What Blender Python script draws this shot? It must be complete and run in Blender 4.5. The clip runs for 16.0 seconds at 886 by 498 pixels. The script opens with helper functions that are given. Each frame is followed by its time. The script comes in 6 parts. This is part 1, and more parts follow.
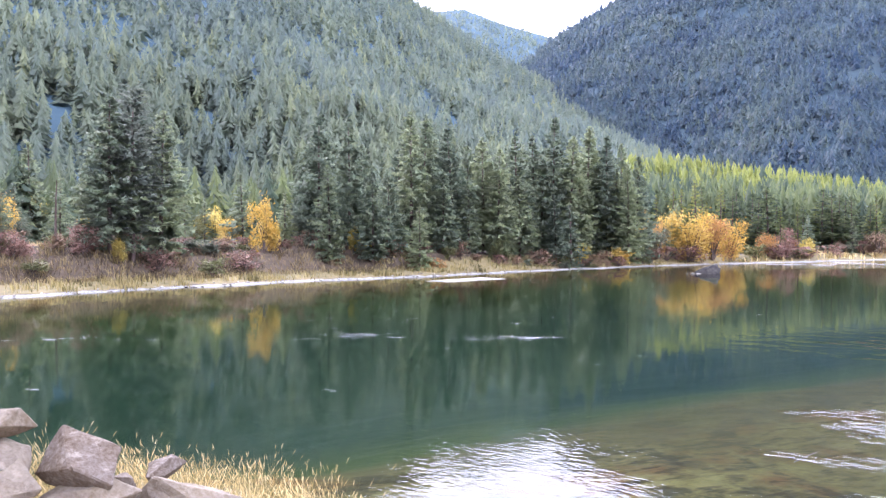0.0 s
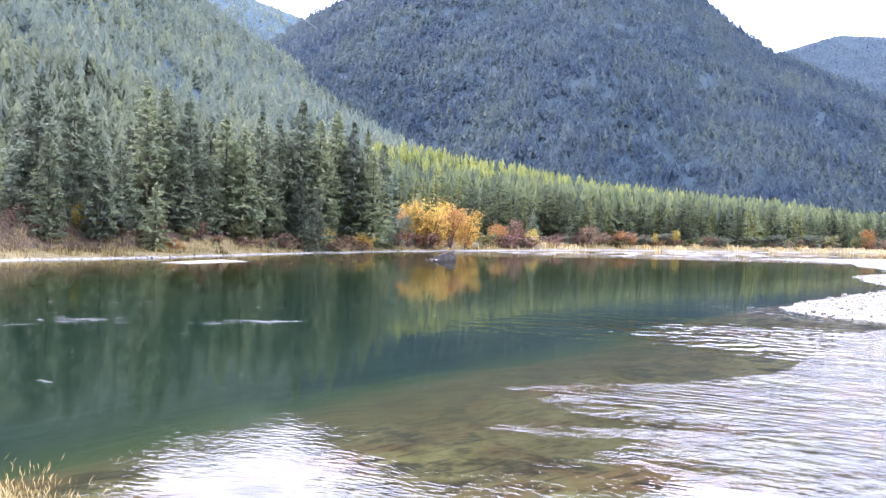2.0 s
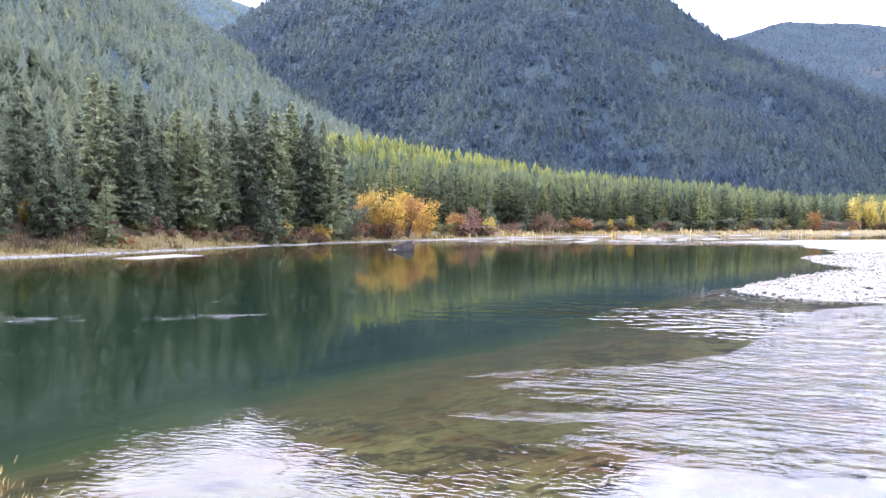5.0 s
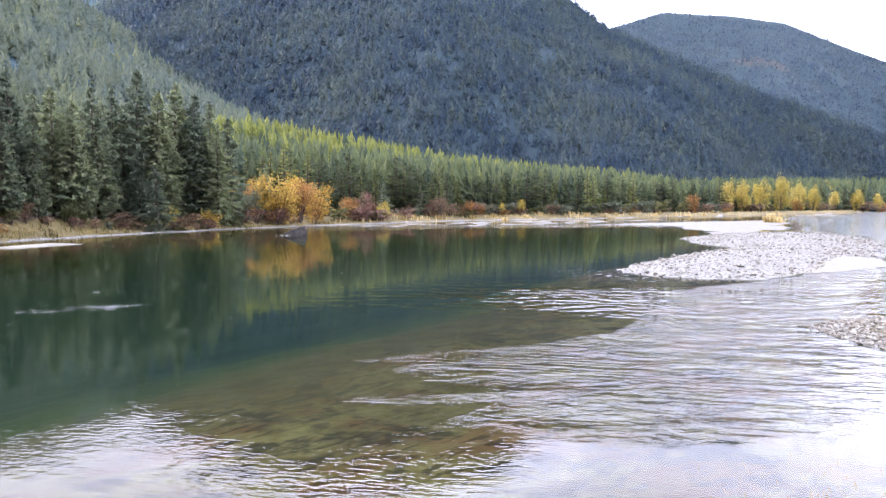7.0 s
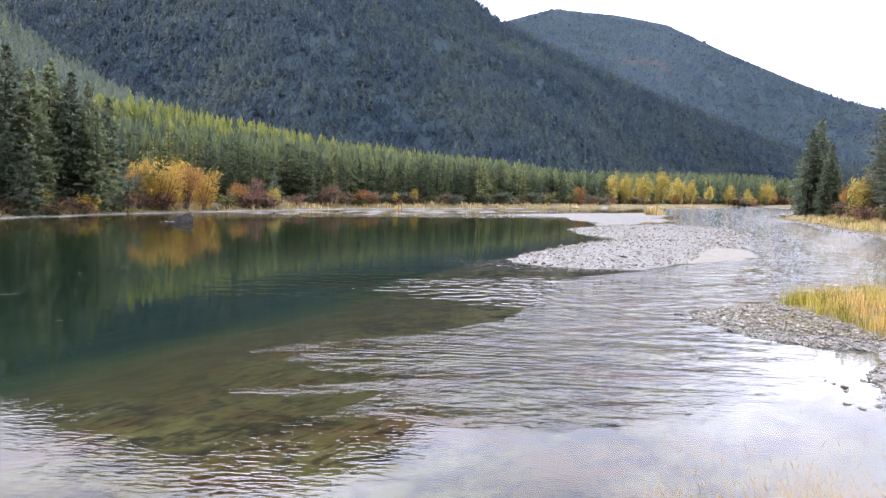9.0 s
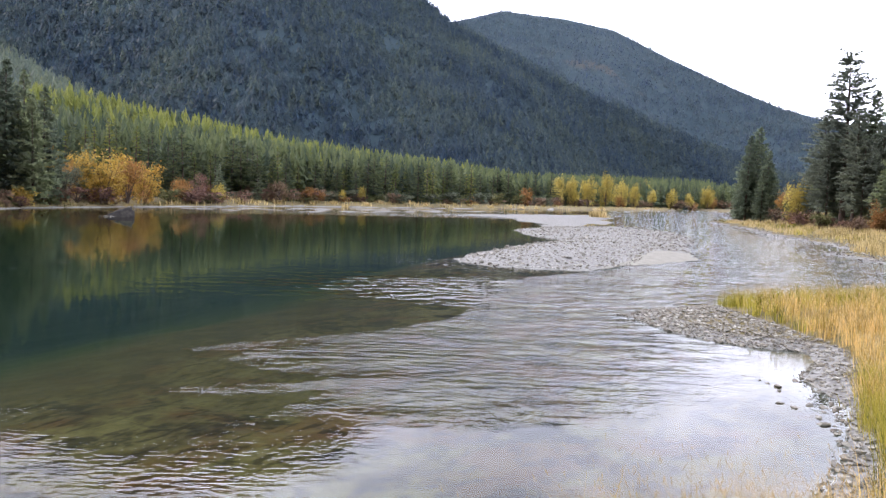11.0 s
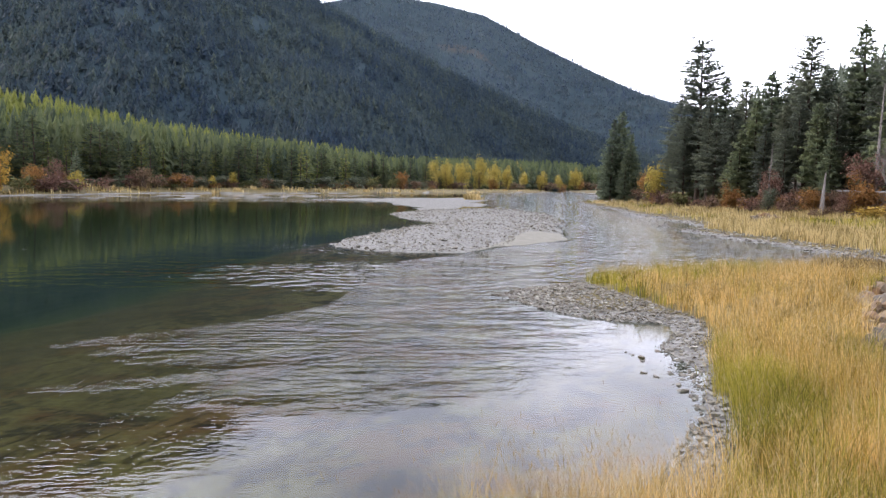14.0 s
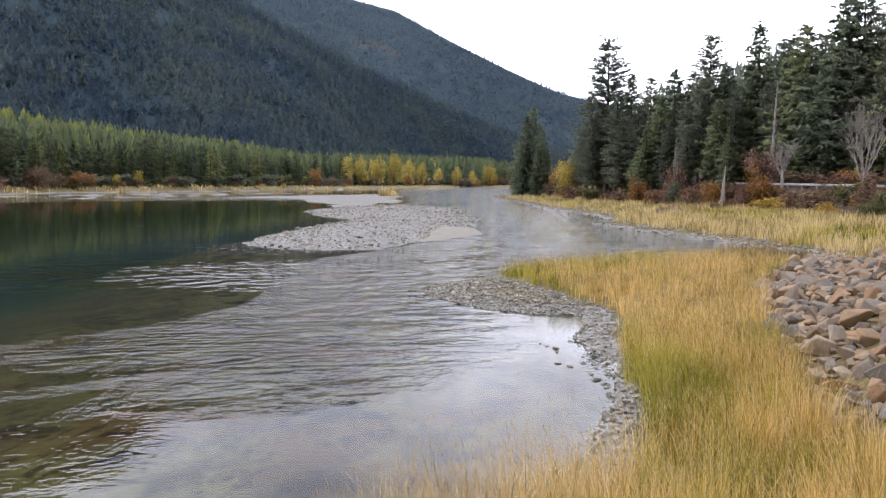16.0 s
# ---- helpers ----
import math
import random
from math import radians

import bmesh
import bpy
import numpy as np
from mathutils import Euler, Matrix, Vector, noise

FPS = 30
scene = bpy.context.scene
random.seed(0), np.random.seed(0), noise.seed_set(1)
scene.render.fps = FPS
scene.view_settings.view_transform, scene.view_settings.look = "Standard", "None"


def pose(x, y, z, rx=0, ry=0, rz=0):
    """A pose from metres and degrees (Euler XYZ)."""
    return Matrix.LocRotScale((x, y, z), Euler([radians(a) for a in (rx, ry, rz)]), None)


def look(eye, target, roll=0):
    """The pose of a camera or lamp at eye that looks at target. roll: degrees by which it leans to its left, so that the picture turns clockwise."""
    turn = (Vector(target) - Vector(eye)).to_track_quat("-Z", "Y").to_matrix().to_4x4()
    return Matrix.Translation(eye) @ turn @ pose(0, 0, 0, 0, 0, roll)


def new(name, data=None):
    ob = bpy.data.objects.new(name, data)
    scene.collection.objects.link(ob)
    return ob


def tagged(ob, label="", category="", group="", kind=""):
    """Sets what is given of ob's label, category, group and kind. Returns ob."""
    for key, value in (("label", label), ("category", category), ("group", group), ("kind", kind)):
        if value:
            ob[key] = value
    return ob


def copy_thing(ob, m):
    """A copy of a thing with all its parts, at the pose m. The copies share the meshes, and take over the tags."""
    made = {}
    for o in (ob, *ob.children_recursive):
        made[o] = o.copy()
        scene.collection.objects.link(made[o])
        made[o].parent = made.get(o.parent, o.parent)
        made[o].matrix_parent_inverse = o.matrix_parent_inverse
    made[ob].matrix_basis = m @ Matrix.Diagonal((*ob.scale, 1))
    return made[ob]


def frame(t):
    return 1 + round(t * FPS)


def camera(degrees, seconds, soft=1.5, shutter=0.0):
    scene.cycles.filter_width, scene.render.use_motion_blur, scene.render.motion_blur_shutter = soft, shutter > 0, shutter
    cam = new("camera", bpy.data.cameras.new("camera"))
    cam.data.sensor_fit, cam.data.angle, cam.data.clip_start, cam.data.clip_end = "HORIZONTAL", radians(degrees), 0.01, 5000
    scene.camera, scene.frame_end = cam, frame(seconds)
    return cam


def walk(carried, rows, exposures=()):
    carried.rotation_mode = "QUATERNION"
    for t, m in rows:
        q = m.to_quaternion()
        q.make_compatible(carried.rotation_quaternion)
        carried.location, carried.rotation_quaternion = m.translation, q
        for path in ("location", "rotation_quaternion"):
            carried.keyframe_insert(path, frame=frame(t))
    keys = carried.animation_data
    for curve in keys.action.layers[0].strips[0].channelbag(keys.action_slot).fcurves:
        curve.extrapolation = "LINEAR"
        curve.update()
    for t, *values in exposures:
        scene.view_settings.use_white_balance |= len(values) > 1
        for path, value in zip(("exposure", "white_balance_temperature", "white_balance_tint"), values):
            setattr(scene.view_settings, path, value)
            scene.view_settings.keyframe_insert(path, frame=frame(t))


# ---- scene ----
# A calm river bend below forested mountains in autumn, panned from a stony bank.
# Water level is z = 0; the eye turns 4.5 m above it.
cam = camera(58.93, 16.0, soft=1.35)
EYE, TILT, LEAN, ARM = 4.5, -0.7, 0.0, 0.15
ROWS = [
    (0.0, 0.0, 0.0, 0.0), (0.5, -4.54, -0.09, 0.11), (1.0, -9.78, -0.66, -0.51), (1.5, -15.41, -0.83, -0.95),
    (2.0, -18.43, -0.92, -1.64), (2.5, -18.83, -1.30, -1.44), (3.0, -19.12, -1.40, -1.69), (3.2, -19.26, -1.42, -1.55),
    (5.3, -22.07, -1.65, -0.62), (5.5, -22.64, -1.69, -0.74), (6.0, -25.63, -2.22, -0.27), (6.5, -27.38, -1.95, -0.65),
    (7.0, -29.24, -2.72, -0.06), (7.5, -31.47, -2.58, 0.01), (8.0, -33.52, -2.84, -0.17), (8.5, -35.63, -3.16, -0.52),
    (9.0, -37.02, -3.46, -0.97), (9.2, -37.64, -3.36, -1.05), (11.3, -41.95, -3.28, -2.25), (11.5, -42.81, -3.16, -2.37),
    (12.0, -43.85, -3.66, -1.99), (12.5, -45.05, -3.63, -1.72), (13.0, -46.72, -4.01, -1.40), (13.5, -48.57, -4.25, -1.25),
    (14.0, -49.88, -4.34, -1.21), (14.5, -50.88, -4.07, -1.05), (15.0, -52.82, -3.98, -0.93), (15.5, -54.27, -4.29, -0.89),
    (16.0, -56.07, -4.52, -0.61),
]
BODY = pose(0, -ARM, EYE, TILT, LEAN, 0)


def held(yaw, pitch, roll):
    """The phone at arm's length from the turning body."""
    a = radians(yaw)
    return BODY @ pose(-ARM * math.sin(a), ARM * math.cos(a), 0, 90 + pitch, roll, yaw)


EXPOSURES = [(0.0, 2.12, 5500, 32), (1.5, 2.12, 5500, 32), (3.2, 2.0, 5550, 31), (5.5, 1.76, 5650, 29), (7.0, 1.5, 5750, 27), (9.0, 1.1, 5900, 24),
             (11.5, 0.78, 5950, 22), (13.0, 0.58, 6000, 21), (16.0, 0.42, 6050, 21)]
walk(cam, [(t, held(*a)) for t, *a in ROWS], EXPOSURES)

# ---- sky and sun ----
SUN_AZ, SUN_EL = -24.0, 36.0     # degrees clockwise from +y; degrees up
world = bpy.data.worlds.new("sky")
scene.world = world
world.use_nodes = True
wt = world.node_tree
wt.nodes.clear()

sky = wt.nodes.new("ShaderNodeTexSky")
sky.sky_type, sky.sun_disc = "NISHITA", False
sky.sun_elevation, sky.sun_rotation = radians(SUN_EL), radians(SUN_AZ)
sky.air_density, sky.dust_density, sky.ozone_density = 1.2, 2.0, 1.5
tc = wt.nodes.new("ShaderNodeTexCoord")
stretch = wt.nodes.new("ShaderNodeVectorMath")
stretch.operation = "MULTIPLY"
stretch.inputs[1].default_value = (1.0, 1.0, 2.6)
wt.links.new(tc.outputs["Generated"], stretch.inputs[0])
clouds = wt.nodes.new("ShaderNodeTexNoise")
clouds.inputs["Scale"].default_value, clouds.inputs["Detail"].default_value, clouds.inputs["Roughness"].default_value = 2.3, 6.0, 0.55
wt.links.new(stretch.outputs[0], clouds.inputs["Vector"])
cover = wt.nodes.new("ShaderNodeValToRGB")
cover.color_ramp.elements[0].position, cover.color_ramp.elements[0].color = 0.34, (0.45, 0.45, 0.45, 1)
cover.color_ramp.elements[1].position, cover.color_ramp.elements[1].color = 0.56, (1, 1, 1, 1)
wt.links.new(clouds.outputs["Fac"], cover.inputs["Fac"])
# the cloud is brighter round the veiled sun
toward = wt.nodes.new("ShaderNodeVectorMath")
toward.operation = "DOT_PRODUCT"
a, e = radians(SUN_AZ), radians(SUN_EL)
toward.inputs[1].default_value = (math.sin(a) * math.cos(e), math.cos(a) * math.cos(e), math.sin(e))
wt.links.new(tc.outputs["Generated"], toward.inputs[0])
glow = wt.nodes.new("ShaderNodeMapRange")
glow.inputs["From Min"].default_value, glow.inputs["From Max"].default_value = 0.35, 1.0
glow.inputs["To Min"].default_value, glow.inputs["To Max"].default_value = 13.8, 15.0
wt.links.new(toward.outputs["Value"], glow.inputs["Value"])
# low cloud banks are brighter than the thin cover overhead
up = wt.nodes.new("ShaderNodeSeparateXYZ")
wt.links.new(tc.outputs["Generated"], up.inputs[0])
bank = wt.nodes.new("ShaderNodeMapRange")
bank.inputs["From Min"].default_value, bank.inputs["From Max"].default_value = 0.32, 0.85
bank.inputs["To Min"].default_value, bank.inputs["To Max"].default_value = 1.52, 0.55
wt.links.new(up.outputs["Z"], bank.inputs["Value"])
both = wt.nodes.new("ShaderNodeMath")
both.operation = "MULTIPLY"
wt.links.new(glow.outputs["Result"], both.inputs[0])
wt.links.new(bank.outputs["Result"], both.inputs[1])
for bearing, height, gain in ((-2.0, 28.0, 0.6), (42.0, 25.0, 1.22)):
    a, e = radians(bearing), radians(height)
    facing = wt.nodes.new("ShaderNodeVectorMath")
    facing.operation = "DOT_PRODUCT"
    facing.inputs[1].default_value = (math.sin(a) * math.cos(e), math.cos(a) * math.cos(e), math.sin(e))
    wt.links.new(tc.outputs["Generated"], facing.inputs[0])
    mass = wt.nodes.new("ShaderNodeMapRange")
    mass.interpolation_type = "SMOOTHSTEP"
    mass.inputs["From Min"].default_value, mass.inputs["From Max"].default_value = 0.90, 0.98
    mass.inputs["To Min"].default_value, mass.inputs["To Max"].default_value = 1.0, gain
    wt.links.new(facing.outputs["Value"], mass.inputs["Value"])
    more = wt.nodes.new("ShaderNodeMath")
    more.operation = "MULTIPLY"
    wt.links.new(both.outputs[0], more.inputs[0])
    wt.links.new(mass.outputs["Result"], more.inputs[1])
    both = more
cloud_col = wt.nodes.new("ShaderNodeVectorMath")
cloud_col.operation = "SCALE"
cloud_col.inputs[0].default_value = (0.95, 0.97, 1.01)
wt.links.new(both.outputs[0], cloud_col.inputs["Scale"])
blend = wt.nodes.new("ShaderNodeMix")
blend.data_type = "RGBA"
wt.links.new(cover.outputs["Color"], blend.inputs["Factor"])
wt.links.new(sky.outputs["Color"], blend.inputs["A"])
wt.links.new(cloud_col.outputs[0], blend.inputs["B"])
bg = wt.nodes.new("ShaderNodeBackground")
bg.inputs["Strength"].default_value = 0.122
wt.links.new(blend.outputs["Result"], bg.inputs["Color"])
wout = wt.nodes.new("ShaderNodeOutputWorld")
wt.links.new(bg.outputs[0], wout.inputs["Surface"])

sun = new("sun", bpy.data.lights.new("sun", "SUN"))
sun.data.energy, sun.data.angle, sun.data.color = 1.3, radians(12), (1.0, 0.94, 0.84)
sun.matrix_world = look(200 * Vector(toward.inputs[1].default_value), (0, 0, 0))


# ---- materials ----
class Nodes:
    """A short hand for node materials."""

    def __init__(self, name):
        self.m = bpy.data.materials.new(name)
        self.m.use_nodes = True
        self.t = self.m.node_tree
        self.t.nodes.clear()
        self.out = self.t.nodes.new("ShaderNodeOutputMaterial")

    def add(self, kind, props=(), **inputs):
        n = self.t.nodes.new(kind)
        for key, value in props:
            if key == "operation":
                n.operation = value
            elif key == "data_type":
                n.data_type = value
            elif key == "attribute_name":
                n.attribute_name = value
            elif key == "feature":
                n.feature = value
            elif key == "blend_type":
                n.blend_type = value
        for key, value in inputs.items():
            self.put(n, key.replace("_", " "), value)
        return n

    def put(self, n, key, value):
        s = n.inputs[int(key)] if key.isdigit() else n.inputs[key]
        if isinstance(value, bpy.types.NodeSocket):
            self.t.links.new(value, s)
        else:
            s.default_value = value

    def place(self, scale=(1, 1, 1)):
        g = self.add("ShaderNodeNewGeometry")
        m = self.add("ShaderNodeVectorMath", [("operation", "MULTIPLY")])
        self.put(m, "0", g.outputs["Position"])
        self.put(m, "1", scale)
        return m.outputs[0]

    def turned(self, along, across, scale):
        """Place measured along and across a heading in the plan, each with its own scale."""
        g = self.add("ShaderNodeNewGeometry")
        c = self.add("ShaderNodeCombineXYZ")
        for key, (x, y), s in (("X", along, scale[0]), ("Y", across, scale[1])):
            d = self.add("ShaderNodeVectorMath", [("operation", "DOT_PRODUCT")])
            self.put(d, "0", g.outputs["Position"])
            self.put(d, "1", (x * s, y * s, 0.0))
            self.put(c, key, d.outputs["Value"])
        return c.outputs[0]

    def noise(self, where, scale, detail=4.0, rough=0.55):
        n = self.add("ShaderNodeTexNoise", Scale=scale, Detail=detail, Roughness=rough)
        self.put(n, "Vector", where)
        return n.outputs["Fac"]

    def ramp(self, fac, *stops):
        n = self.add("ShaderNodeValToRGB")
        els = n.color_ramp.elements
        while len(els) < len(stops):
            els.new(0.5)
        for el, (p, c) in zip(els, stops):
            el.position, el.color = p, (*c, 1) if len(c) == 3 else c
        self.put(n, "Fac", fac)
        return n.outputs["Color"]

    def mix(self, fac, a, b, how="MIX"):
        n = self.add("ShaderNodeMix", [("data_type", "RGBA"), ("blend_type", how)])
        for key, value in (("Factor", fac), ("A", a), ("B", b)):
            if isinstance(value, tuple) and len(value) == 3:
                value = (*value, 1)
            self.put(n, key, value)
        return n.outputs["Result"]

    def math(self, op, a, b=0.0, c=0.0):
        n = self.add("ShaderNodeMath", [("operation", op)])
        for i, v in enumerate((a, b, c)):
            self.put(n, str(i), v)
        return n.outputs[0]

    def attr(self, name):
        return self.add("ShaderNodeAttribute", [("attribute_name", name)]).outputs["Fac"]

    def span(self, v, lo, hi, a=0.0, b=1.0):
        n = self.add("ShaderNodeMapRange")
        for key, value in (("Value", v), ("From Min", lo), ("From Max", hi), ("To Min", a), ("To Max", b)):
            self.put(n, key, value)
        return n.outputs["Result"]

    def bump(self, height, strength, distance, normal=None):
        n = self.add("ShaderNodeBump", Strength=strength, Distance=distance, Height=height)
        if normal:
            self.put(n, "Normal", normal)
        return n.outputs["Normal"]

    def surface(self, color, rough, normal=None, metal=0.0, translucent=0.0, spec=0.3):
        p = self.add("ShaderNodeBsdfPrincipled", Roughness=rough, Metallic=metal)
        self.put(p, "Specular IOR Level", spec)
        self.put(p, "Base Color", color)
        if normal:
            self.put(p, "Normal", normal)
        shader = p.outputs[0]
        if translucent:
            bright = self.add("ShaderNodeVectorMath", [("operation", "SCALE")])
            self.put(bright, "0", color)
            self.put(bright, "Scale", 1.45)
            tr = self.add("ShaderNodeBsdfTranslucent", Color=bright.outputs[0])
            mx = self.add("ShaderNodeMixShader", Fac=translucent)
            self.t.links.new(shader, mx.inputs[1])
            self.t.links.new(tr.outputs[0], mx.inputs[2])
            shader = mx.outputs[0]
        self.t.links.new(shader, self.out.inputs["Surface"])
        return self.m


def leaf_material(name, dark, mid, light, spread=0.35, translucent=0.3, patch=0.35, size=1.1, each=0.34):
    """Needles or leaves: three tones by plant, twig and patch."""
    n = Nodes(name)
    info = n.add("ShaderNodeObjectInfo")
    fine = n.noise(n.place(), 1.0 / size, 3.0)
    tint = n.math("ADD", n.math("MULTIPLY", n.attr("tint"), spread), n.math("MULTIPLY", info.outputs["Random"], each))
    v = n.math("ADD", tint, n.math("MULTIPLY", fine, patch))
    col = n.ramp(v, (0.15, dark), (0.5, mid), (0.85, light))
    return n.surface(col, 0.65, translucent=translucent, spec=0.25)


MAT_FIR = leaf_material("fir_needles", (0.104, 0.132, 0.090), (0.172, 0.212, 0.134), (0.265, 0.300, 0.150), spread=0.36, translucent=0.5, each=0.5)
MAT_PINE = leaf_material("pine_needles", (0.107, 0.128, 0.097), (0.182, 0.207, 0.150), (0.267, 0.288, 0.185), spread=0.36, translucent=0.5, each=0.45)
MAT_LARCH = leaf_material("larch_needles", (0.078, 0.106, 0.026), (0.150, 0.178, 0.042), (0.265, 0.275, 0.070), spread=0.45, translucent=0.5)
# distant needles turn bluer: aerial haze is put into their base colour
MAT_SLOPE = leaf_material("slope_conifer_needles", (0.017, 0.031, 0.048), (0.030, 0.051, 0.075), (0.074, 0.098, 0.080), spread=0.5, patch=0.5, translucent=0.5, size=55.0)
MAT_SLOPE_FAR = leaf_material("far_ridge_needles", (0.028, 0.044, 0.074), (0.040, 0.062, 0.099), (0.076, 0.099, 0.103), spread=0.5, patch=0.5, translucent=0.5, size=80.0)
# needles paled on the left slopes, haze and glare put into their colour
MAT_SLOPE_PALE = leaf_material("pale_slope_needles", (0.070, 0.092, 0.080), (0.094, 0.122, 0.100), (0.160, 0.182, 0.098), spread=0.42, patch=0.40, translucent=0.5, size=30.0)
MAT_BAND = leaf_material("stand_needles", (0.034, 0.053, 0.039), (0.064, 0.089, 0.055), (0.138, 0.164, 0.068), spread=0.66, patch=0.3, translucent=0.5, size=4.0)
MAT_GOLD = leaf_material("gold_leaves", (0.36, 0.22, 0.05), (0.56, 0.37, 0.07), (0.68, 0.50, 0.13), translucent=0.45)
MAT_YELLOW = leaf_material("yellow_leaves", (0.34, 0.27, 0.06), (0.52, 0.41, 0.085), (0.66, 0.55, 0.17), translucent=0.45)
MAT_ORANGE = leaf_material("orange_leaves", (0.23, 0.115, 0.04), (0.38, 0.20, 0.06), (0.52, 0.31, 0.10), translucent=0.4)
MAT_RED = leaf_material("red_twigs", (0.18, 0.095, 0.072), (0.27, 0.15, 0.11), (0.36, 0.22, 0.15), translucent=0.2)
MAT_BROWN = leaf_material("brown_leaves", (0.16, 0.10, 0.062), (0.25, 0.16, 0.098), (0.34, 0.235, 0.13), translucent=0.2)
MAT_OLIVE = leaf_material("olive_leaves", (0.07, 0.085, 0.03), (0.13, 0.14, 0.05), (0.22, 0.21, 0.08), translucent=0.3)
MAT_SAGE = leaf_material("grey_green_leaves", (0.09, 0.115, 0.075), (0.15, 0.175, 0.11), (0.23, 0.25, 0.16), translucent=0.3)


def bark_material(name, a, b):
    n = Nodes(name)
    v = n.noise(n.place((6, 6, 1.2)), 2.0, 5.0)
    return n.surface(n.ramp(v, (0.3, a), (0.7, b)), 0.9, n.bump(v, 0.6, 0.04))


MAT_BARK = bark_material("conifer_bark", (0.055, 0.040, 0.030), (0.15, 0.11, 0.085))
MAT_SNAG = bark_material("weathered_dead_wood", (0.18, 0.155, 0.135), (0.36, 0.33, 0.30))


def grass_material(name, dark, mid, light):
    n = Nodes(name)
    patch = n.noise(n.place(), 0.35, 3.0)
    tuft = n.noise(n.place((1, 1, 0.3)), 1.7, 3.0)
    v = n.math("ADD", n.math("MULTIPLY_ADD", n.attr("tint"), 0.9, -0.40), n.math("ADD", n.math("MULTIPLY", patch, 0.55), n.math("MULTIPLY", tuft, 0.6)))
    return n.surface(n.ramp(v, (0.25, dark), (0.52, mid), (0.85, light)), 0.6, translucent=0.4, spec=0.3)


MAT_REED = grass_material("dry_reed_grass", (0.122, 0.090, 0.009), (0.412, 0.267, 0.045), (0.787, 0.560, 0.220))
MAT_REED_GREEN = grass_material("green_reed_grass", (0.070, 0.082, 0.006), (0.215, 0.205, 0.018), (0.44, 0.37, 0.065))
MAT_BANK_GRASS = grass_material("bank_grass", (0.21, 0.160, 0.06), (0.40, 0.305, 0.12), (0.60, 0.475, 0.23))
MAT_OLIVE_GRASS = grass_material("olive_bank_grass", (0.085, 0.075, 0.027), (0.170, 0.140, 0.049), (0.289, 0.234, 0.093))
MAT_SCRUB = grass_material("dry_weeds", (0.050, 0.038, 0.022), (0.115, 0.085, 0.046), (0.24, 0.185, 0.080))
MAT_STRAW = grass_material("straw_seed_heads", (0.319, 0.220, 0.076), (0.471, 0.350, 0.144), (0.578, 0.464, 0.243))


def stone_material(name, tones, scale, veins=0.0, rough=0.8):
    """Broken or river stone: a tone for each stone, mottling, fine grain."""
    n = Nodes(name)
    info = n.add("ShaderNodeObjectInfo")
    each = n.math("FRACT", n.math("ADD", info.outputs["Random"], n.attr("tint")))
    base = n.ramp(each, *tones)
    big = n.noise(n.place(), scale, 5.0, 0.6)
    fine = n.noise(n.place(), scale * 9, 4.0, 0.65)
    col = n.mix(n.span(big, 0.38, 0.66), base, n.mix(0.62, base, (0.10, 0.078, 0.058)))
    lichen = n.noise(n.place(), scale * 2.7, 6.0, 0.7)
    col = n.mix(n.span(lichen, 0.54, 0.64, 0.0, 0.4), col, n.mix(0.6, col, (0.40, 0.345, 0.265)))
    col = n.mix(n.span(fine, 0.35, 0.7, 0.0, 0.5), col, n.mix(0.45, col, (0.37, 0.34, 0.285)))
    nrm = n.bump(big, 0.6, 0.2 / scale, n.bump(fine, 0.6, 0.05 / scale, n.bump(lichen, 0.5, 0.08 / scale)))
    return n.surface(col, rough, nrm)


MAT_RIPRAP = stone_material("quarried_riprap", [(0.0, (0.085, 0.088, 0.085)), (0.2, (0.27, 0.185, 0.10)), (0.4, (0.36, 0.195, 0.075)), (0.6, (0.15, 0.145, 0.128)), (0.8, (0.38, 0.25, 0.12)), (1.0, (0.33, 0.29, 0.22))], 2.6)
MAT_PALE_ROCK = stone_material("pale_boulder", [(0.0, (0.159, 0.126, 0.076)), (0.5, (0.129, 0.097, 0.055)), (1.0, (0.185, 0.150, 0.092))], 2.4)
MAT_BROWN_ROCK = stone_material("brown_boulder", [(0.0, (0.057, 0.036, 0.016)), (0.5, (0.072, 0.049, 0.024)), (1.0, (0.065, 0.040, 0.017))], 2.6)
MAT_COBBLE = stone_material("river_cobble", [(0.0, (0.135, 0.133, 0.110)), (0.3, (0.288, 0.279, 0.229)), (0.6, (0.253, 0.226, 0.164)), (1.0, (0.505, 0.492, 0.411))], 4.0)
MAT_BAR_STONE = stone_material("bleached_bar_cobble", [(0.0, (0.141, 0.138, 0.114)), (0.3, (0.321, 0.310, 0.256)), (0.6, (0.261, 0.242, 0.187)), (1.0, (0.531, 0.513, 0.429))], 4.0)


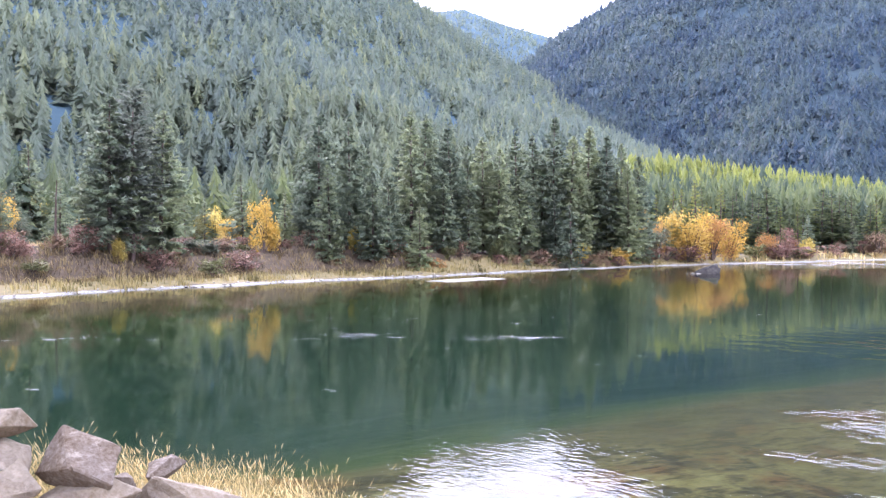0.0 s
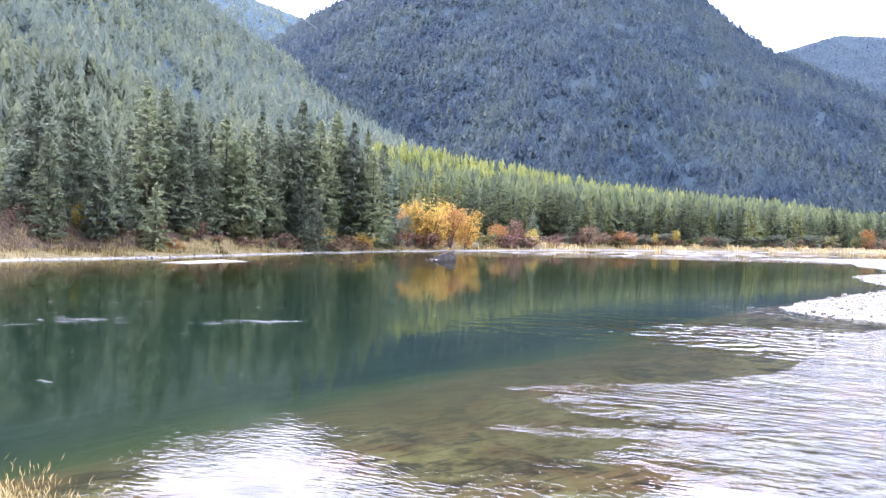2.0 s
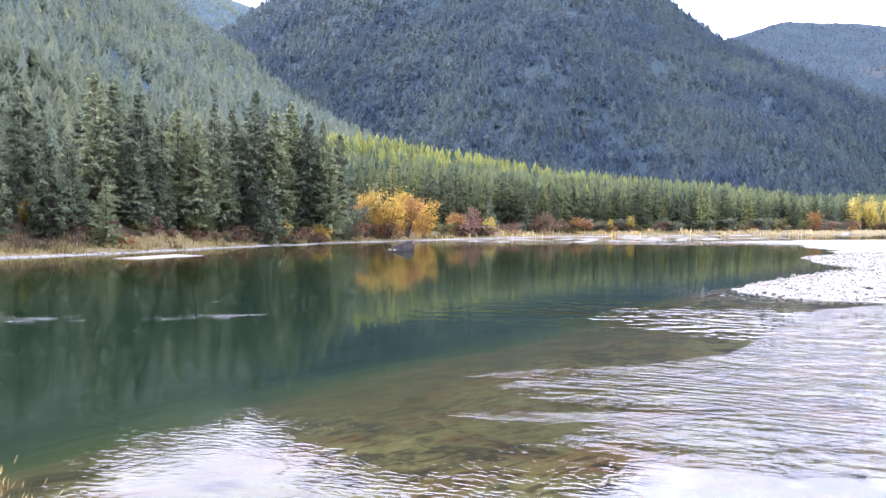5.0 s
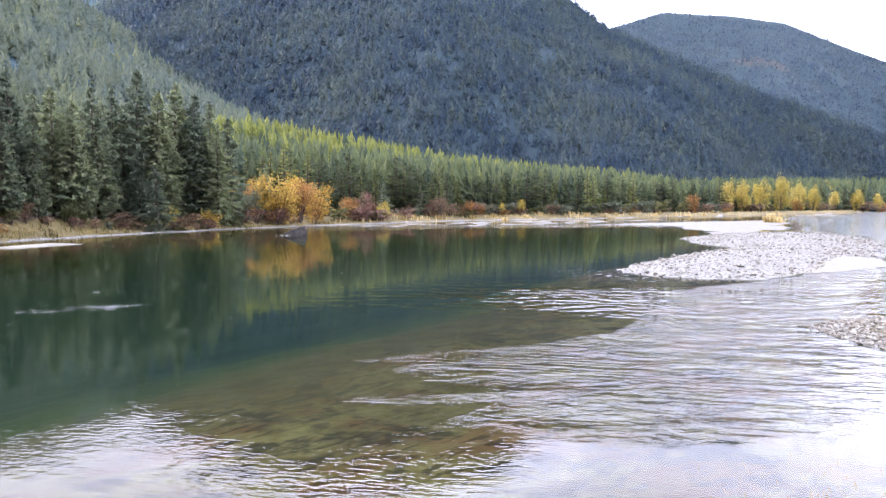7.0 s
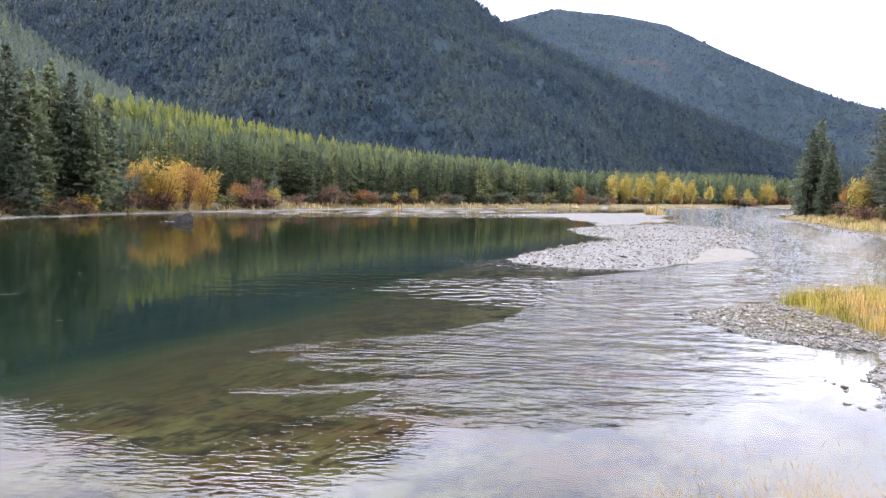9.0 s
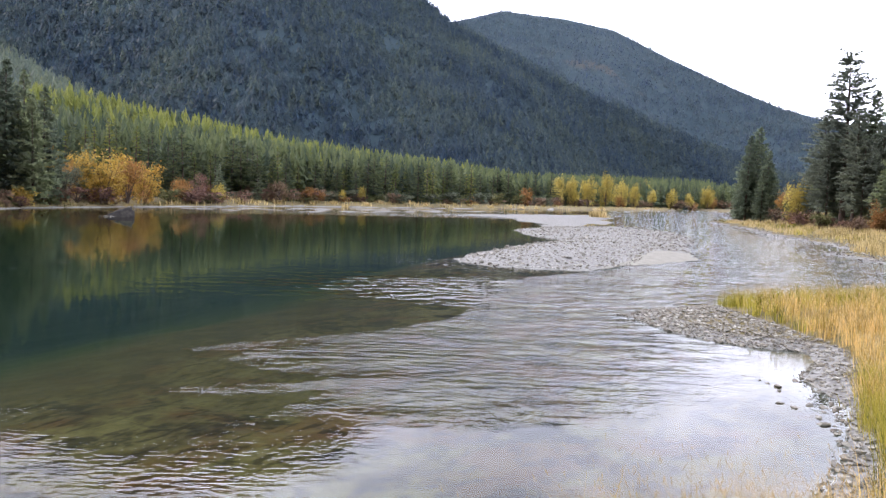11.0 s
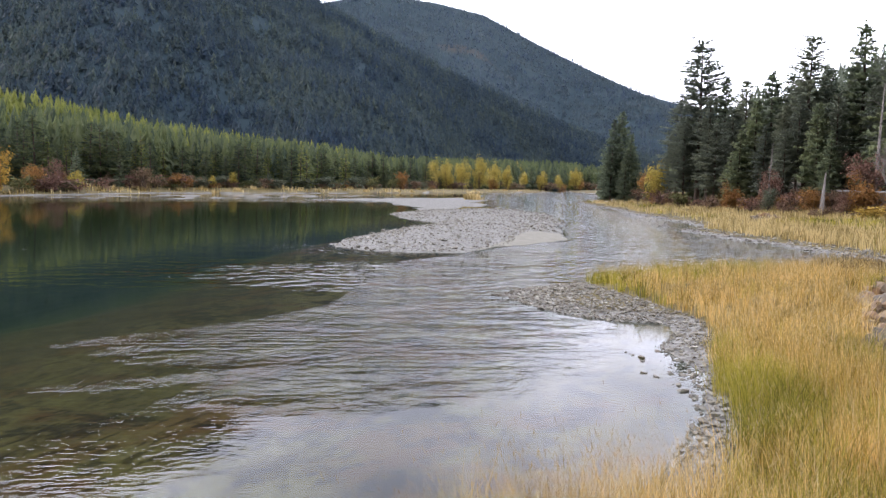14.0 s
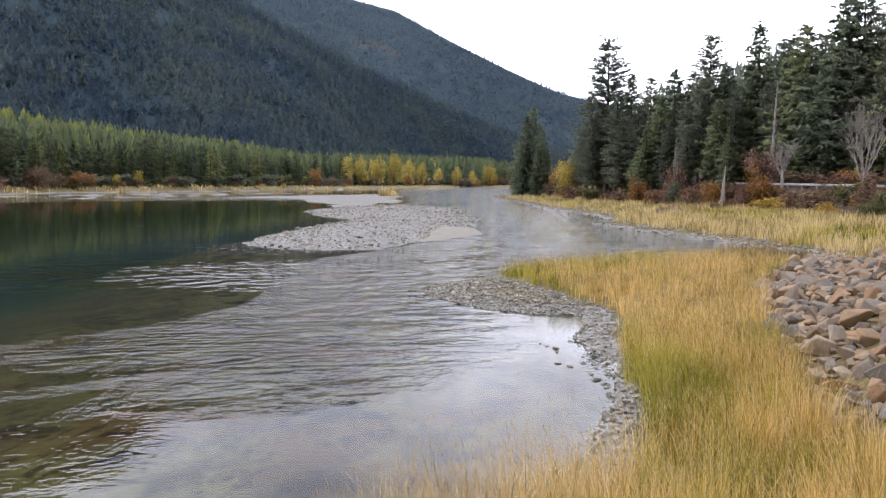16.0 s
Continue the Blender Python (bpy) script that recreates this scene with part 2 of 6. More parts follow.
def ground_material():
    n = Nodes("river_bank_ground")
    pos = n.place()
    big, mid, fine = n.noise(pos, 0.12, 5.0), n.noise(pos, 1.3, 5.0), n.noise(pos, 9.0, 4.0, 0.7)
    cells = n.add("ShaderNodeTexVoronoi", Scale=5.5)
    n.put(cells, "Vector", pos)
    sep = n.add("ShaderNodeSeparateXYZ")
    n.put(sep, "0", n.add("ShaderNodeNewGeometry").outputs["Position"])
    z = sep.outputs["Z"]
    litter = n.ramp(mid, (0.3, (0.050, 0.038, 0.024)), (0.55, (0.090, 0.067, 0.042)), (0.75, (0.135, 0.102, 0.062)))
    grass = n.ramp(n.math("ADD", n.math("MULTIPLY", big, 0.5), n.math("MULTIPLY", mid, 0.5)),
                   (0.35, (0.10, 0.085, 0.035)), (0.5, (0.16, 0.13, 0.055)), (0.65, (0.23, 0.18, 0.08)))
    gravel = n.ramp(cells.outputs["Color"], (0.1, (0.12, 0.118, 0.105)), (0.5, (0.23, 0.225, 0.20)), (0.9, (0.36, 0.352, 0.315)))
    gravel = n.mix(n.span(fine, 0.3, 0.7, 0.0, 0.5), gravel, (0.27, 0.262, 0.235))
    sand = n.ramp(mid, (0.3, (0.25, 0.237, 0.19)), (0.7, (0.31, 0.295, 0.24)))
    col = n.mix(n.span(n.math("ADD", n.attr("grass"), n.math("MULTIPLY", mid, 0.3)), 0.45, 0.8), litter, grass)
    col = n.mix(n.span(n.math("ADD", n.attr("gravel"), n.math("MULTIPLY", mid, 0.2)), 0.5, 0.7), col, gravel)
    col = n.mix(n.span(n.math("ADD", n.attr("sand"), n.math("MULTIPLY", mid, 0.2)), 0.5, 0.7), col, sand)
    # the bed: weedy brown cobbles in the shallows; light absorbed by deep water is put in as green by depth
    lay = n.noise(n.turned((0.9, 0.42), (-0.42, 0.9), (0.55, 1.0)), 0.62, 7.0, 0.62)
    weed = n.ramp(lay, (0.30, (0.040, 0.028, 0.009)), (0.42, (0.110, 0.082, 0.022)), (0.52, (0.185, 0.150, 0.040)), (0.68, (0.25, 0.215, 0.070)))
    stones = n.ramp(cells.outputs["Color"], (0.2, (0.075, 0.060, 0.022)), (0.8, (0.25, 0.21, 0.085)))
    bed = n.mix(0.22, weed, stones)
    rust = n.span(n.noise(pos, 0.33, 4.0, 0.6), 0.50, 0.60, 0.0, 0.8)
    bed = n.mix(rust, bed, n.mix(0.72, bed, (0.17, 0.068, 0.016)))
    moss = n.span(n.noise(n.place((1.0, 1.0, 1.0)), 0.8, 6.0, 0.65), 0.52, 0.60, 0.0, 0.85)
    bed = n.mix(moss, bed, n.mix(0.85, bed, (0.018, 0.015, 0.006)))
    kelp = n.span(n.noise(n.turned((0.9, 0.42), (-0.42, 0.9), (0.9, 2.6)), 1.1, 6.0, 0.66), 0.52, 0.60, 0.0, 0.75)
    bed = n.mix(kelp, bed, n.mix(0.8, bed, (0.030, 0.020, 0.007)))
    green = n.ramp(n.noise(pos, 0.05, 2.0), (0.35, (0.005, 0.029, 0.011)), (0.65, (0.008, 0.035, 0.013)))
    mid_green = n.ramp(mid, (0.3, (0.040, 0.064, 0.012)), (0.7, (0.052, 0.076, 0.015)))
    bed = n.mix(n.span(z, -0.50, -0.78, 0.0, 0.8), bed, (0.088, 0.076, 0.021))
    bed = n.mix(n.span(z, -0.85, -1.7), bed, mid_green)
    bed = n.mix(n.span(z, -1.4, -3.9), bed, green)
    col = n.mix(n.span(z, 0.0, -0.12), col, bed)
    nrm = n.bump(mid, 0.5, 0.12, n.bump(n.math("MULTIPLY", cells.outputs["Distance"], n.attr("gravel")), 0.7, 0.08))
    return n.surface(col, 0.9, nrm, spec=0.2)


MAT_GROUND = ground_material()


def slope_material(name, gain):
    n = Nodes(name)
    v = n.noise(n.place(), 0.02, 6.0, 0.6)
    w = n.noise(n.place(), 0.006, 4.0, 0.5)
    # blue-grey floor tones carry the distance haze in their colour
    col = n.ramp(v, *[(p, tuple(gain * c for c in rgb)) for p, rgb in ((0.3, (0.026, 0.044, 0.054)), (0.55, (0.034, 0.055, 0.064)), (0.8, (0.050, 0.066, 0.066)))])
    col = n.mix(n.span(w, 0.66, 0.72, 0.0, 0.4), col, (0.11, 0.085, 0.065))
    return n.surface(col, 0.95, n.bump(v, 0.6, 4.0), spec=0.1)


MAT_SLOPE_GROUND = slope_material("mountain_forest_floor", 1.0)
# the same floor lifted in tone to paint haze between the left slopes' trees
MAT_SLOPE_GROUND_PALE = slope_material("mossy_scree_floor", 1.75)


def water_material():
    """A clear stream: Fresnel gloss over a see-through, faintly tinted body; ripples from the plan's current."""
    n = Nodes("river_water")
    rip = n.attr("ripple")
    flow, cross = (0.77, -0.64), (0.64, 0.77)
    drift = n.noise(n.turned(flow, cross, (0.45, 1.0)), 0.5, 4.0, 0.55)
    calm = n.math("MULTIPLY", n.noise(n.turned(flow, cross, (2.2, 3.8)), 1.8, 1.5, 0.45), n.span(drift, 0.38, 0.6, 0.25, 1.0))
    # irregular chop: two headings of short wavelets, broken by patches of wave trains and of smoother water
    chop = n.math("ADD", n.noise(n.turned((0.70, -0.71), (0.71, 0.70), (2.5, 3.4)), 1.0, 2.5, 0.5),
                  n.math("MULTIPLY", n.noise(n.turned((0.93, -0.37), (0.37, 0.93), (1.5, 2.1)), 1.0, 2.0, 0.45), 1.1))
    wave = n.add("ShaderNodeTexWave", Scale=0.8, Distortion=8.0, Detail=1.5)
    n.put(wave, "Detail Scale", 1.0)
    n.put(wave, "Vector", n.turned((0.64, 0.77), (0.77, -0.64), (1.0, 0.3)))
    patch = n.span(n.noise(n.place(), 0.25, 2.0), 0.50, 0.66)
    h = n.math("ADD", n.math("MULTIPLY", chop, n.span(drift, 0.36, 0.62, 0.28, 1.15)), n.math("MULTIPLY", n.math("MULTIPLY", wave.outputs["Fac"], patch), 0.3))
    swell = n.math("ADD", n.math("MULTIPLY", n.noise(n.turned(flow, cross, (0.95, 1.25)), 1.0, 1.5, 0.4), 1.2), n.math("MULTIPLY", n.noise(n.turned((0.95, -0.3), (0.3, 0.95), (0.14, 0.32)), 1.0, 2.0, 0.5), 1.6))
    shiver = n.noise(n.turned(flow, cross, (5.0, 8.0)), 1.0, 2.5, 0.55)
    nrm = n.bump(shiver, rip, 0.020)
    nrm = n.bump(calm, n.attr("lap"), 0.034, nrm)
    nrm = n.bump(h, rip, 0.066, nrm)
    nrm = n.bump(swell, n.attr("swell"), 0.30, nrm)
    foam = n.math("MULTIPLY", n.attr("foam"), n.span(n.noise(n.turned(flow, cross, (1.3, 2.6)), 1.3, 5.0, 0.62), 0.60, 0.63))
    fr = n.add("ShaderNodeFresnel", IOR=1.333, Normal=nrm)
    gl = n.add("ShaderNodeBsdfGlossy", Roughness=0.018, Normal=nrm)
    body = n.add("ShaderNodeBsdfTransparent", Color=(0.90, 0.96, 0.90, 1))
    m1 = n.add("ShaderNodeMixShader", Fac=fr.outputs[0])
    n.t.links.new(body.outputs[0], m1.inputs[1])
    n.t.links.new(gl.outputs[0], m1.inputs[2])
    white = n.add("ShaderNodeBsdfDiffuse", Color=(0.85, 0.87, 0.88, 1))
    m2 = n.add("ShaderNodeMixShader", Fac=foam)
    n.t.links.new(m1.outputs[0], m2.inputs[1])
    n.t.links.new(white.outputs[0], m2.inputs[2])
    n.t.links.new(m2.outputs[0], n.out.inputs["Surface"])
    return n.m


MAT_WATER = water_material()


def plain_material(name, a, b, rough, metal=0.0, scale=3.0):
    n = Nodes(name)
    v = n.noise(n.place(), scale, 4.0)
    return n.surface(n.ramp(v, (0.3, a), (0.7, b)), rough, n.bump(v, 0.2, 0.01), metal)


MAT_FOAM = plain_material("floating_foam", (0.70, 0.72, 0.72), (0.86, 0.87, 0.87), 0.6)
MAT_DARK_ROCK = plain_material("wet_dark_rock", (0.022, 0.020, 0.018), (0.085, 0.075, 0.062), 0.85, scale=1.6)
MAT_STEEL = plain_material("galvanised_steel", (0.42, 0.43, 0.44), (0.58, 0.59, 0.60), 0.5, 0.6)
MAT_ASPHALT = plain_material("asphalt", (0.045, 0.045, 0.047), (0.075, 0.074, 0.072), 0.9)


# ---- the plan: shorelines in metres ----
FAR_BANK = [(-95, -60), (-60, 18), (-34, 59.4), (-19, 79), (-3, 93), (18, 116), (45, 139), (77, 160), (102, 176), (150, 190),
            (215, 209), (330, 250), (430, 285), (620, 390), (705, 445), (900, 1600), (-1500, 3000), (-3000, 0)]
NEAR_BANK = [(-60, -60), (-32, -5), (-15, 11), (-8, 14), (-4.5, 14.4), (-2.6, 13.4), (-0.6, 11.7), (-0.3, 9.0), (2.3, 6.2), (4.5, 6.4), (7, 5.6), (9.5, 4.9),
             (11.4, 4.9), (13.7, 5.1), (16, 5.9), (18.5, 7), (19.7, 8), (21, 9.3), (23.6, 9.8), (25.2, 11), (24.4, 12.2),
             (24.2, 13.8), (24.9, 16.1), (26.3, 18.7), (29.4, 19.3)]
RIGHT_BANK = [(33, 18.6), (40, 17), (45, 15), (48.5, 11), (50, 8.6), (53, 8), (57, 9), (60, 10), (64.8, 15.3), (72, 22), (76.3, 28),
              (85.7, 36.3), (92, 37.5), (97, 38), (105, 44), (121, 56), (133, 67), (150, 78), (174, 97), (205, 121), (213, 119),
              (232, 118), (300, 160), (420, 228), (560, 315), (710, 440), (1500, 900), (3000, 0), (1000, -3000), (-300, -1500)]
BAR = [(36.2, 40.4), (35.5, 36.3), (37.7, 33.8), (40.1, 32), (46.3, 33.4), (53, 33.9), (58.6, 34.8), (64.1, 38.7), (70.9, 44.2),
       (83.4, 50.5), (104.4, 65.7), (113, 76), (112, 82), (107, 86), (90, 82), (79, 76), (73, 68.5), (69.9, 63.1), (68.2, 57.2),
       (60.7, 54), (52, 50.3), (44, 45.8)]
UPPER_BAR = [(108, 133), (129, 130), (107, 97), (95, 84), (118, 91), (140, 104), (160, 123), (179, 133), (206, 159), (181, 155), (146, 147)]
BEACH = [(51, 129), (58, 127), (73, 128), (97, 126), (108, 132), (146, 147), (175, 158), (183, 178), (150, 190), (102, 178), (77, 162), (50, 144)]
SANDSPIT = [(-2.4, 84.4), (0.9, 82.2), (7.8, 89.2), (4.4, 93.2)]
DEEP_EDGE = [(-60, -40), (-30, 5), (-9, 15.5), (-2.4, 16.4), (0, 18.0), (2.7, 20.6), (6.7, 24), (12.1, 27.8), (19.3, 31.4), (34.5, 42.5), (46, 50),
             (60, 58), (66, 66), (78, 82), (92, 92), (118, 119), (97, 121), (73, 124), (42, 118), (16, 110), (-6, 86), (-22, 70), (-38, 50), (-66, 10), (-100, -60)]
CREST = [(-60, 0), (-30, 6), (-12, 6.2), (-7.5, 6.6), (-4.5, 4.8), (-0.6, 1.8), (1.2, 0.4), (4, -2.0), (9, -3.2), (15, -2.0), (22, -0.6), (30, 0.2), (44, 0.6), (58, -4), (75, -6),
         (95, 2), (118, 14), (150, 40), (200, 84), (300, 130), (1500, 700), (2500, -500), (800, -2500), (-300, -900)]


def signed(x, y, poly):
    """Distance to a closed outline, plus inside, minus outside."""
    px, py = np.array(poly, float).T
    qx, qy = np.roll(px, -1), np.roll(py, -1)
    best = np.full(x.shape, 1e18)
    inside = np.zeros(x.shape, bool)
    for ax, ay, bx, by in zip(px, py, qx, qy):
        dx, dy = bx - ax, by - ay
        s = np.clip(((x - ax) * dx + (y - ay) * dy) / (dx * dx + dy * dy), 0, 1)
        best = np.minimum(best, (x - ax - s * dx) ** 2 + (y - ay - s * dy) ** 2)
        if dy:
            inside ^= ((ay > y) != (by > y)) & (x < dx * (y - ay) / dy + ax)
    return np.where(inside, 1, -1) * np.sqrt(best)


def wobble(x, y, size, seed=0.0):
    """Smooth noise in the plan, about -1 to 1."""
    u, v = x / size + seed, y / size - seed * 1.7
    return (np.sin(1.7 * u + 1.3 * np.sin(1.1 * v + seed)) + np.sin(2.1 * v + 1.7 * np.sin(0.9 * u)) + 0.6 * np.sin(3.7 * u - 2.9 * v)) / 2.6


def ramp_to(v, *pairs):
    xs, ys = zip(*pairs)
    return np.interp(v, xs, ys)


def land(x, y):
    """Ground height over the water, with weights of gravel, grass and sand."""
    x, y = np.asarray(x, float), np.asarray(y, float)
    r, az = np.hypot(x, y), np.degrees(np.arctan2(x, y))
    jag = wobble(x, y, 0.9) * 0.22 + wobble(x, y, 4.0, 2.0) * 0.35
    jag = jag * np.clip(r / 25, 0.5, 3.0)
    d_far, d_near = signed(x, y, FAR_BANK) + jag, signed(x, y, NEAR_BANK + RIGHT_BANK) + jag * 0.7
    d_bar, d_up, d_beach = signed(x, y, BAR) + jag * 0.6, signed(x, y, UPPER_BAR) + jag, signed(x, y, BEACH) + jag
    d_spit, d_crest, d_deep = signed(x, y, SANDSPIT), signed(x, y, CREST), signed(x, y, DEEP_EDGE)
    # far bank: a gravel rim, a grassy toe, then a cut bank that is high upstream
    top = ramp_to(az, (-60, 3.9), (-8, 3.7), (2, 2.4), (12, 1.7), (20, 1.4), (30, 1.25), (60, 1.2))
    f = np.where(d_far < 6, ramp_to(d_far, (0, 0), (2.2, 0.32), (6, 0.75)), 0)
    f = np.where(d_far >= 6, np.minimum(0.75 + (d_far - 6) * 0.55, np.maximum(top, 0.76)), f)
    f = f + np.clip(d_far - 40, 0, 200) * 0.012 + 0.12 * wobble(x, y, 6) * np.clip(d_far / 6, 0, 1)
    # near and right bank: a low bench and the stony embankment with the road
    n = ramp_to(d_near, (0, 0), (1.2, 0.22), (5, 0.55), (14, 1.0), (40, 2.2)) + 0.07 * wobble(x, y, 2.2) * np.clip(d_near, 0, 1)
    level = ramp_to(x, (-60, 2.9), (40, 2.9), (90, 4.3), (200, 5.0))
    n = np.where(d_near > -0.5, np.maximum(n, np.minimum(level, level + d_crest * 0.62)), n)
    n = np.where((d_crest > 9) & (x > 40), n + np.clip(d_crest - 9, 0, 45) * 0.35, n)
    b = ramp_to(d_bar, (0, 0), (3, 0.35), (9, 0.62), (20, 0.7)) + 0.06 * wobble(x, y, 3.0) * np.clip(d_bar, 0, 1)
    u = ramp_to(d_up, (0, 0), (4, 0.12), (12, 0.2)) + 0.10 * wobble(x, y, 7.0)
    c = -0.07 + ramp_to(d_beach, (0, 0), (4, 0.01), (14, 0.06)) + 0.07 * wobble(x, y, 5.0) + 0.06 * wobble(x, y, 1.7, 3.0)
    s = ramp_to(d_spit, (0, 0), (1.5, 0.12), (4, 0.2))
    # the bed
    shelf = -ramp_to(np.minimum.reduce([-d_far, -d_near, -d_bar]), (0, 0.0), (1.5, 0.16), (5, 0.42), (12, 0.62), (60, 0.75))
    shelf = shelf - 0.10 * np.abs(wobble(x, y, 3.1, 5.0)) * np.clip(-shelf * 3, 0, 1)
    channel = np.clip((x - 42) / 20, 0, 1) * np.clip(-d_bar / 6, 0, 1) * np.clip(-d_near / 6, 0, 1) * np.where(d_deep > 0, 0, 1)
    shelf = shelf - 0.7 * channel
    bed = shelf - ramp_to(d_deep, (-4, 0), (0, 0.3), (4, 1.1), (9, 2.3), (15, 3.6), (22, 4.6))
    z = bed
    for d, h in ((d_far, f), (d_near, n), (d_bar, b), (d_up, u), (d_beach, c), (d_spit, s)):
        z = np.where(d > 0, np.maximum(np.where(z < 0, h, z), h), z)
    z = np.where((z == bed) & (np.maximum.reduce([d_up, d_beach]) > -5), np.maximum(z, -0.12 - 0.1 * np.abs(np.maximum(d_up, d_beach))), z)
    gravel = np.clip(np.maximum.reduce([np.minimum(d_bar, 3) / 3 + 0.6, np.where(d_near > -1, 1.5 - d_near, 0), np.where(d_far > -1, (1.4 - d_far), 0),
                                        np.minimum(d_up, 1) + 0.6, np.where(d_far < 0.8, np.minimum(d_beach, 1) + 0.6, 0)]), 0, 1)
    gravel = np.where((d_far > 3) & (az > 19) & (az < 26), 0, gravel)
    grass = np.where(d_far > 1, np.clip(1 - (d_far - ramp_to(az, (-40, 4.5), (-4, 4.8), (4, 7.5), (20, 7), (28, 22), (60, 40))) / 2.5, 0, 1), 0)
    grass = np.where(d_near > 1, np.clip(1 - (d_near - ramp_to(x, (0, 7), (60, 9), (75, 22), (120, 24), (210, 30))) / 4, 0, 1), grass)
    sand = np.where((d_bar > 0) & (signed(x, y, [(42, 32.5), (58, 34), (65, 39.5), (61, 40.5), (54, 37.0)]) > 0), 1.0, 0.0)
    sand = np.where(d_spit > 0, 0.9, sand)
    return z, gravel, grass, sand


def height_at(x, y):
    return land(np.array([x]), np.array([y]))[0][0]


def sheet(name, rings, spokes, fn, keep, material, label, category, extra=()):
    """A polar sheet round the eye: fine near, coarse far."""
    rr, aa = np.meshgrid(rings, np.radians(spokes), indexing="ij")
    x, y = rr * np.sin(aa), rr * np.cos(aa)
    z, attrs = fn(x, y)
    nr, na = x.shape
    idx = np.arange(nr * na).reshape(nr, na)
    nxt = np.roll(idx, -1, axis=1) if keep is None or keep[1] else idx
    a, b, c, d = idx[:-1], idx[1:], nxt[1:], nxt[:-1]
    quads = np.stack([a, d, c, b], -1).reshape(-1, 4)
    if keep is not None:
        quads = quads[keep[0](z.ravel()[quads].reshape(-1, 4))]
    me = bpy.data.meshes.new(name)
    me.from_pydata(np.stack([x, y, z], -1).reshape(-1, 3).tolist(), [], quads.tolist())
    for key, value in attrs.items():
        me.attributes.new(key, "FLOAT", "POINT").data.foreach_set("value", np.ascontiguousarray(value, dtype=np.float32).ravel())
    me.polygons.foreach_set("use_smooth", np.ones(len(me.polygons), bool))
    me.materials.append(material)
    return tagged(new(name, me), label, category, kind="structure")


SPOKES = np.concatenate([np.arange(-40, 96, 0.45), np.arange(96, 320, 4.0)])
RINGS = np.concatenate([np.geomspace(0.05, 12, 70)[:-1], np.geomspace(12, 60, 140)[:-1], np.geomspace(60, 300, 110)[:-1], np.geomspace(300, 4600, 24)])


def ground_fn(x, y):
    z, gravel, grass, sand = land(x, y)
    return z, {"gravel": gravel, "grass": grass, "sand": sand}


sheet("ground", RINGS, SPOKES, ground_fn, None, MAT_GROUND, "river bed, gravel shores and brown grassy banks", "ground")


def water_fn(x, y):
    z = np.zeros_like(x)
    gz = land(x, y)[0]
    # current: smooth in the pool, rippled over the shelf and in the side channel
    tongue = [(8.5, 20.9), (10.1, 20.7), (11.9, 20.5), (13.8, 20.4), (16.3, 20.5), (19.0, 21.2), (20.5, 22.0), (24, 24.5), (28, 27), (33, 30.5), (38, 31), (46, 33), (58, 34.5), (70, 45), (84, 52), (105, 68), (114, 84), (140, 106),
              (180, 134), (206, 160), (330, 252), (560, 392), (720, 460), (720, 300), (430, 100), (70, 12), (26, 14), (20, 9.5), (14, 9), (10.2, 10.6), (8.9, 12.3), (8.0, 13.1), (6.6, 13.6), (7.9, 13.8), (8.9, 14.3), (9.7, 14.8),
              (8.8, 15.0), (7.6, 15.6), (6.5, 16.7), (8.0, 16.3), (9.2, 15.9), (10.6, 15.3), (10.3, 15.8), (9.7, 16.7), (9.2, 17.9), (9.0, 18.9), (10.2, 19.3), (9.6, 19.8), (8.8, 20.2)]
    edge = 0.12 * wobble(x, y, 1.3, 3.0) + 0.12 * wobble(x, y, 0.33, 1.0)
    t = signed(x, y, tongue) + edge
    ripple = np.clip(t / 0.2 + 0.5, 0, 1) * (0.95 - 0.2 * np.clip(t / 8, 0, 1))
    side = np.clip((np.hypot(x, y) - 20) / 14, 0, 1) * np.clip(t / 4, 0, 1)
    ripple = ripple + 0.1 * side
    chute = np.exp(-(((x - 26) * 0.6 + (y - 27.5) * 0.8) / 5.0) ** 2 - (((x - 26) * 0.8 - (y - 27.5) * 0.6) / 8.0) ** 2)
    ripple = ripple * np.interp(np.hypot(x, y), (25, 70), (1.0, 0.7))
    swell = np.clip(chute + 0.85 * side, 0, 1)
    riffle = np.exp(-((y - 0.28 * x - 96) / 16.0) ** 2) * np.clip((x - 36) / 8, 0, 1) * np.clip((210 - x) / 60, 0, 1)
    ripple = np.maximum(ripple, 0.9 * riffle * np.where(signed(x, y, DEEP_EDGE) > 2, 0, 1))
    quiet = signed(x, y, [(11.4, 4.9), (18.5, 7), (25.3, 11), (24.2, 14), (21, 13), (16, 10), (11, 9), (6, 9), (5, 7)])
    ripple = ripple * (0.07 + 0.93 / (1 + np.exp((quiet + 1.2 + 2 * edge) * 0.7)))
    lap = np.clip(0.05 + 0.26 * np.interp(np.degrees(np.arctan2(x, y)), (18, 30), (1.0, 0.45)) * np.exp(-((np.hypot(x, y) - 13) / 4.5) ** 2) + 0.10 * np.clip(wobble(x, y, 9, 4.0), 0, 1), 0, 0.5)
    tip = np.exp(-(((x - 34) / 2.6) ** 2 + ((y - 37.5) / 5.0) ** 2))
    foam = np.clip(0.75 * tip + 0.55 * chute * np.clip(t, 0, 1) + 0.9 * riffle * np.where(gz > -0.45, 1, 0), 0, 1)
    foam = np.maximum(foam, 0.7 * np.exp(-(((x - 34) / 9) ** 2 + ((y - 22) / 2.2) ** 2)))
    return z, {"ripple": ripple, "lap": lap, "foam": foam, "swell": swell}


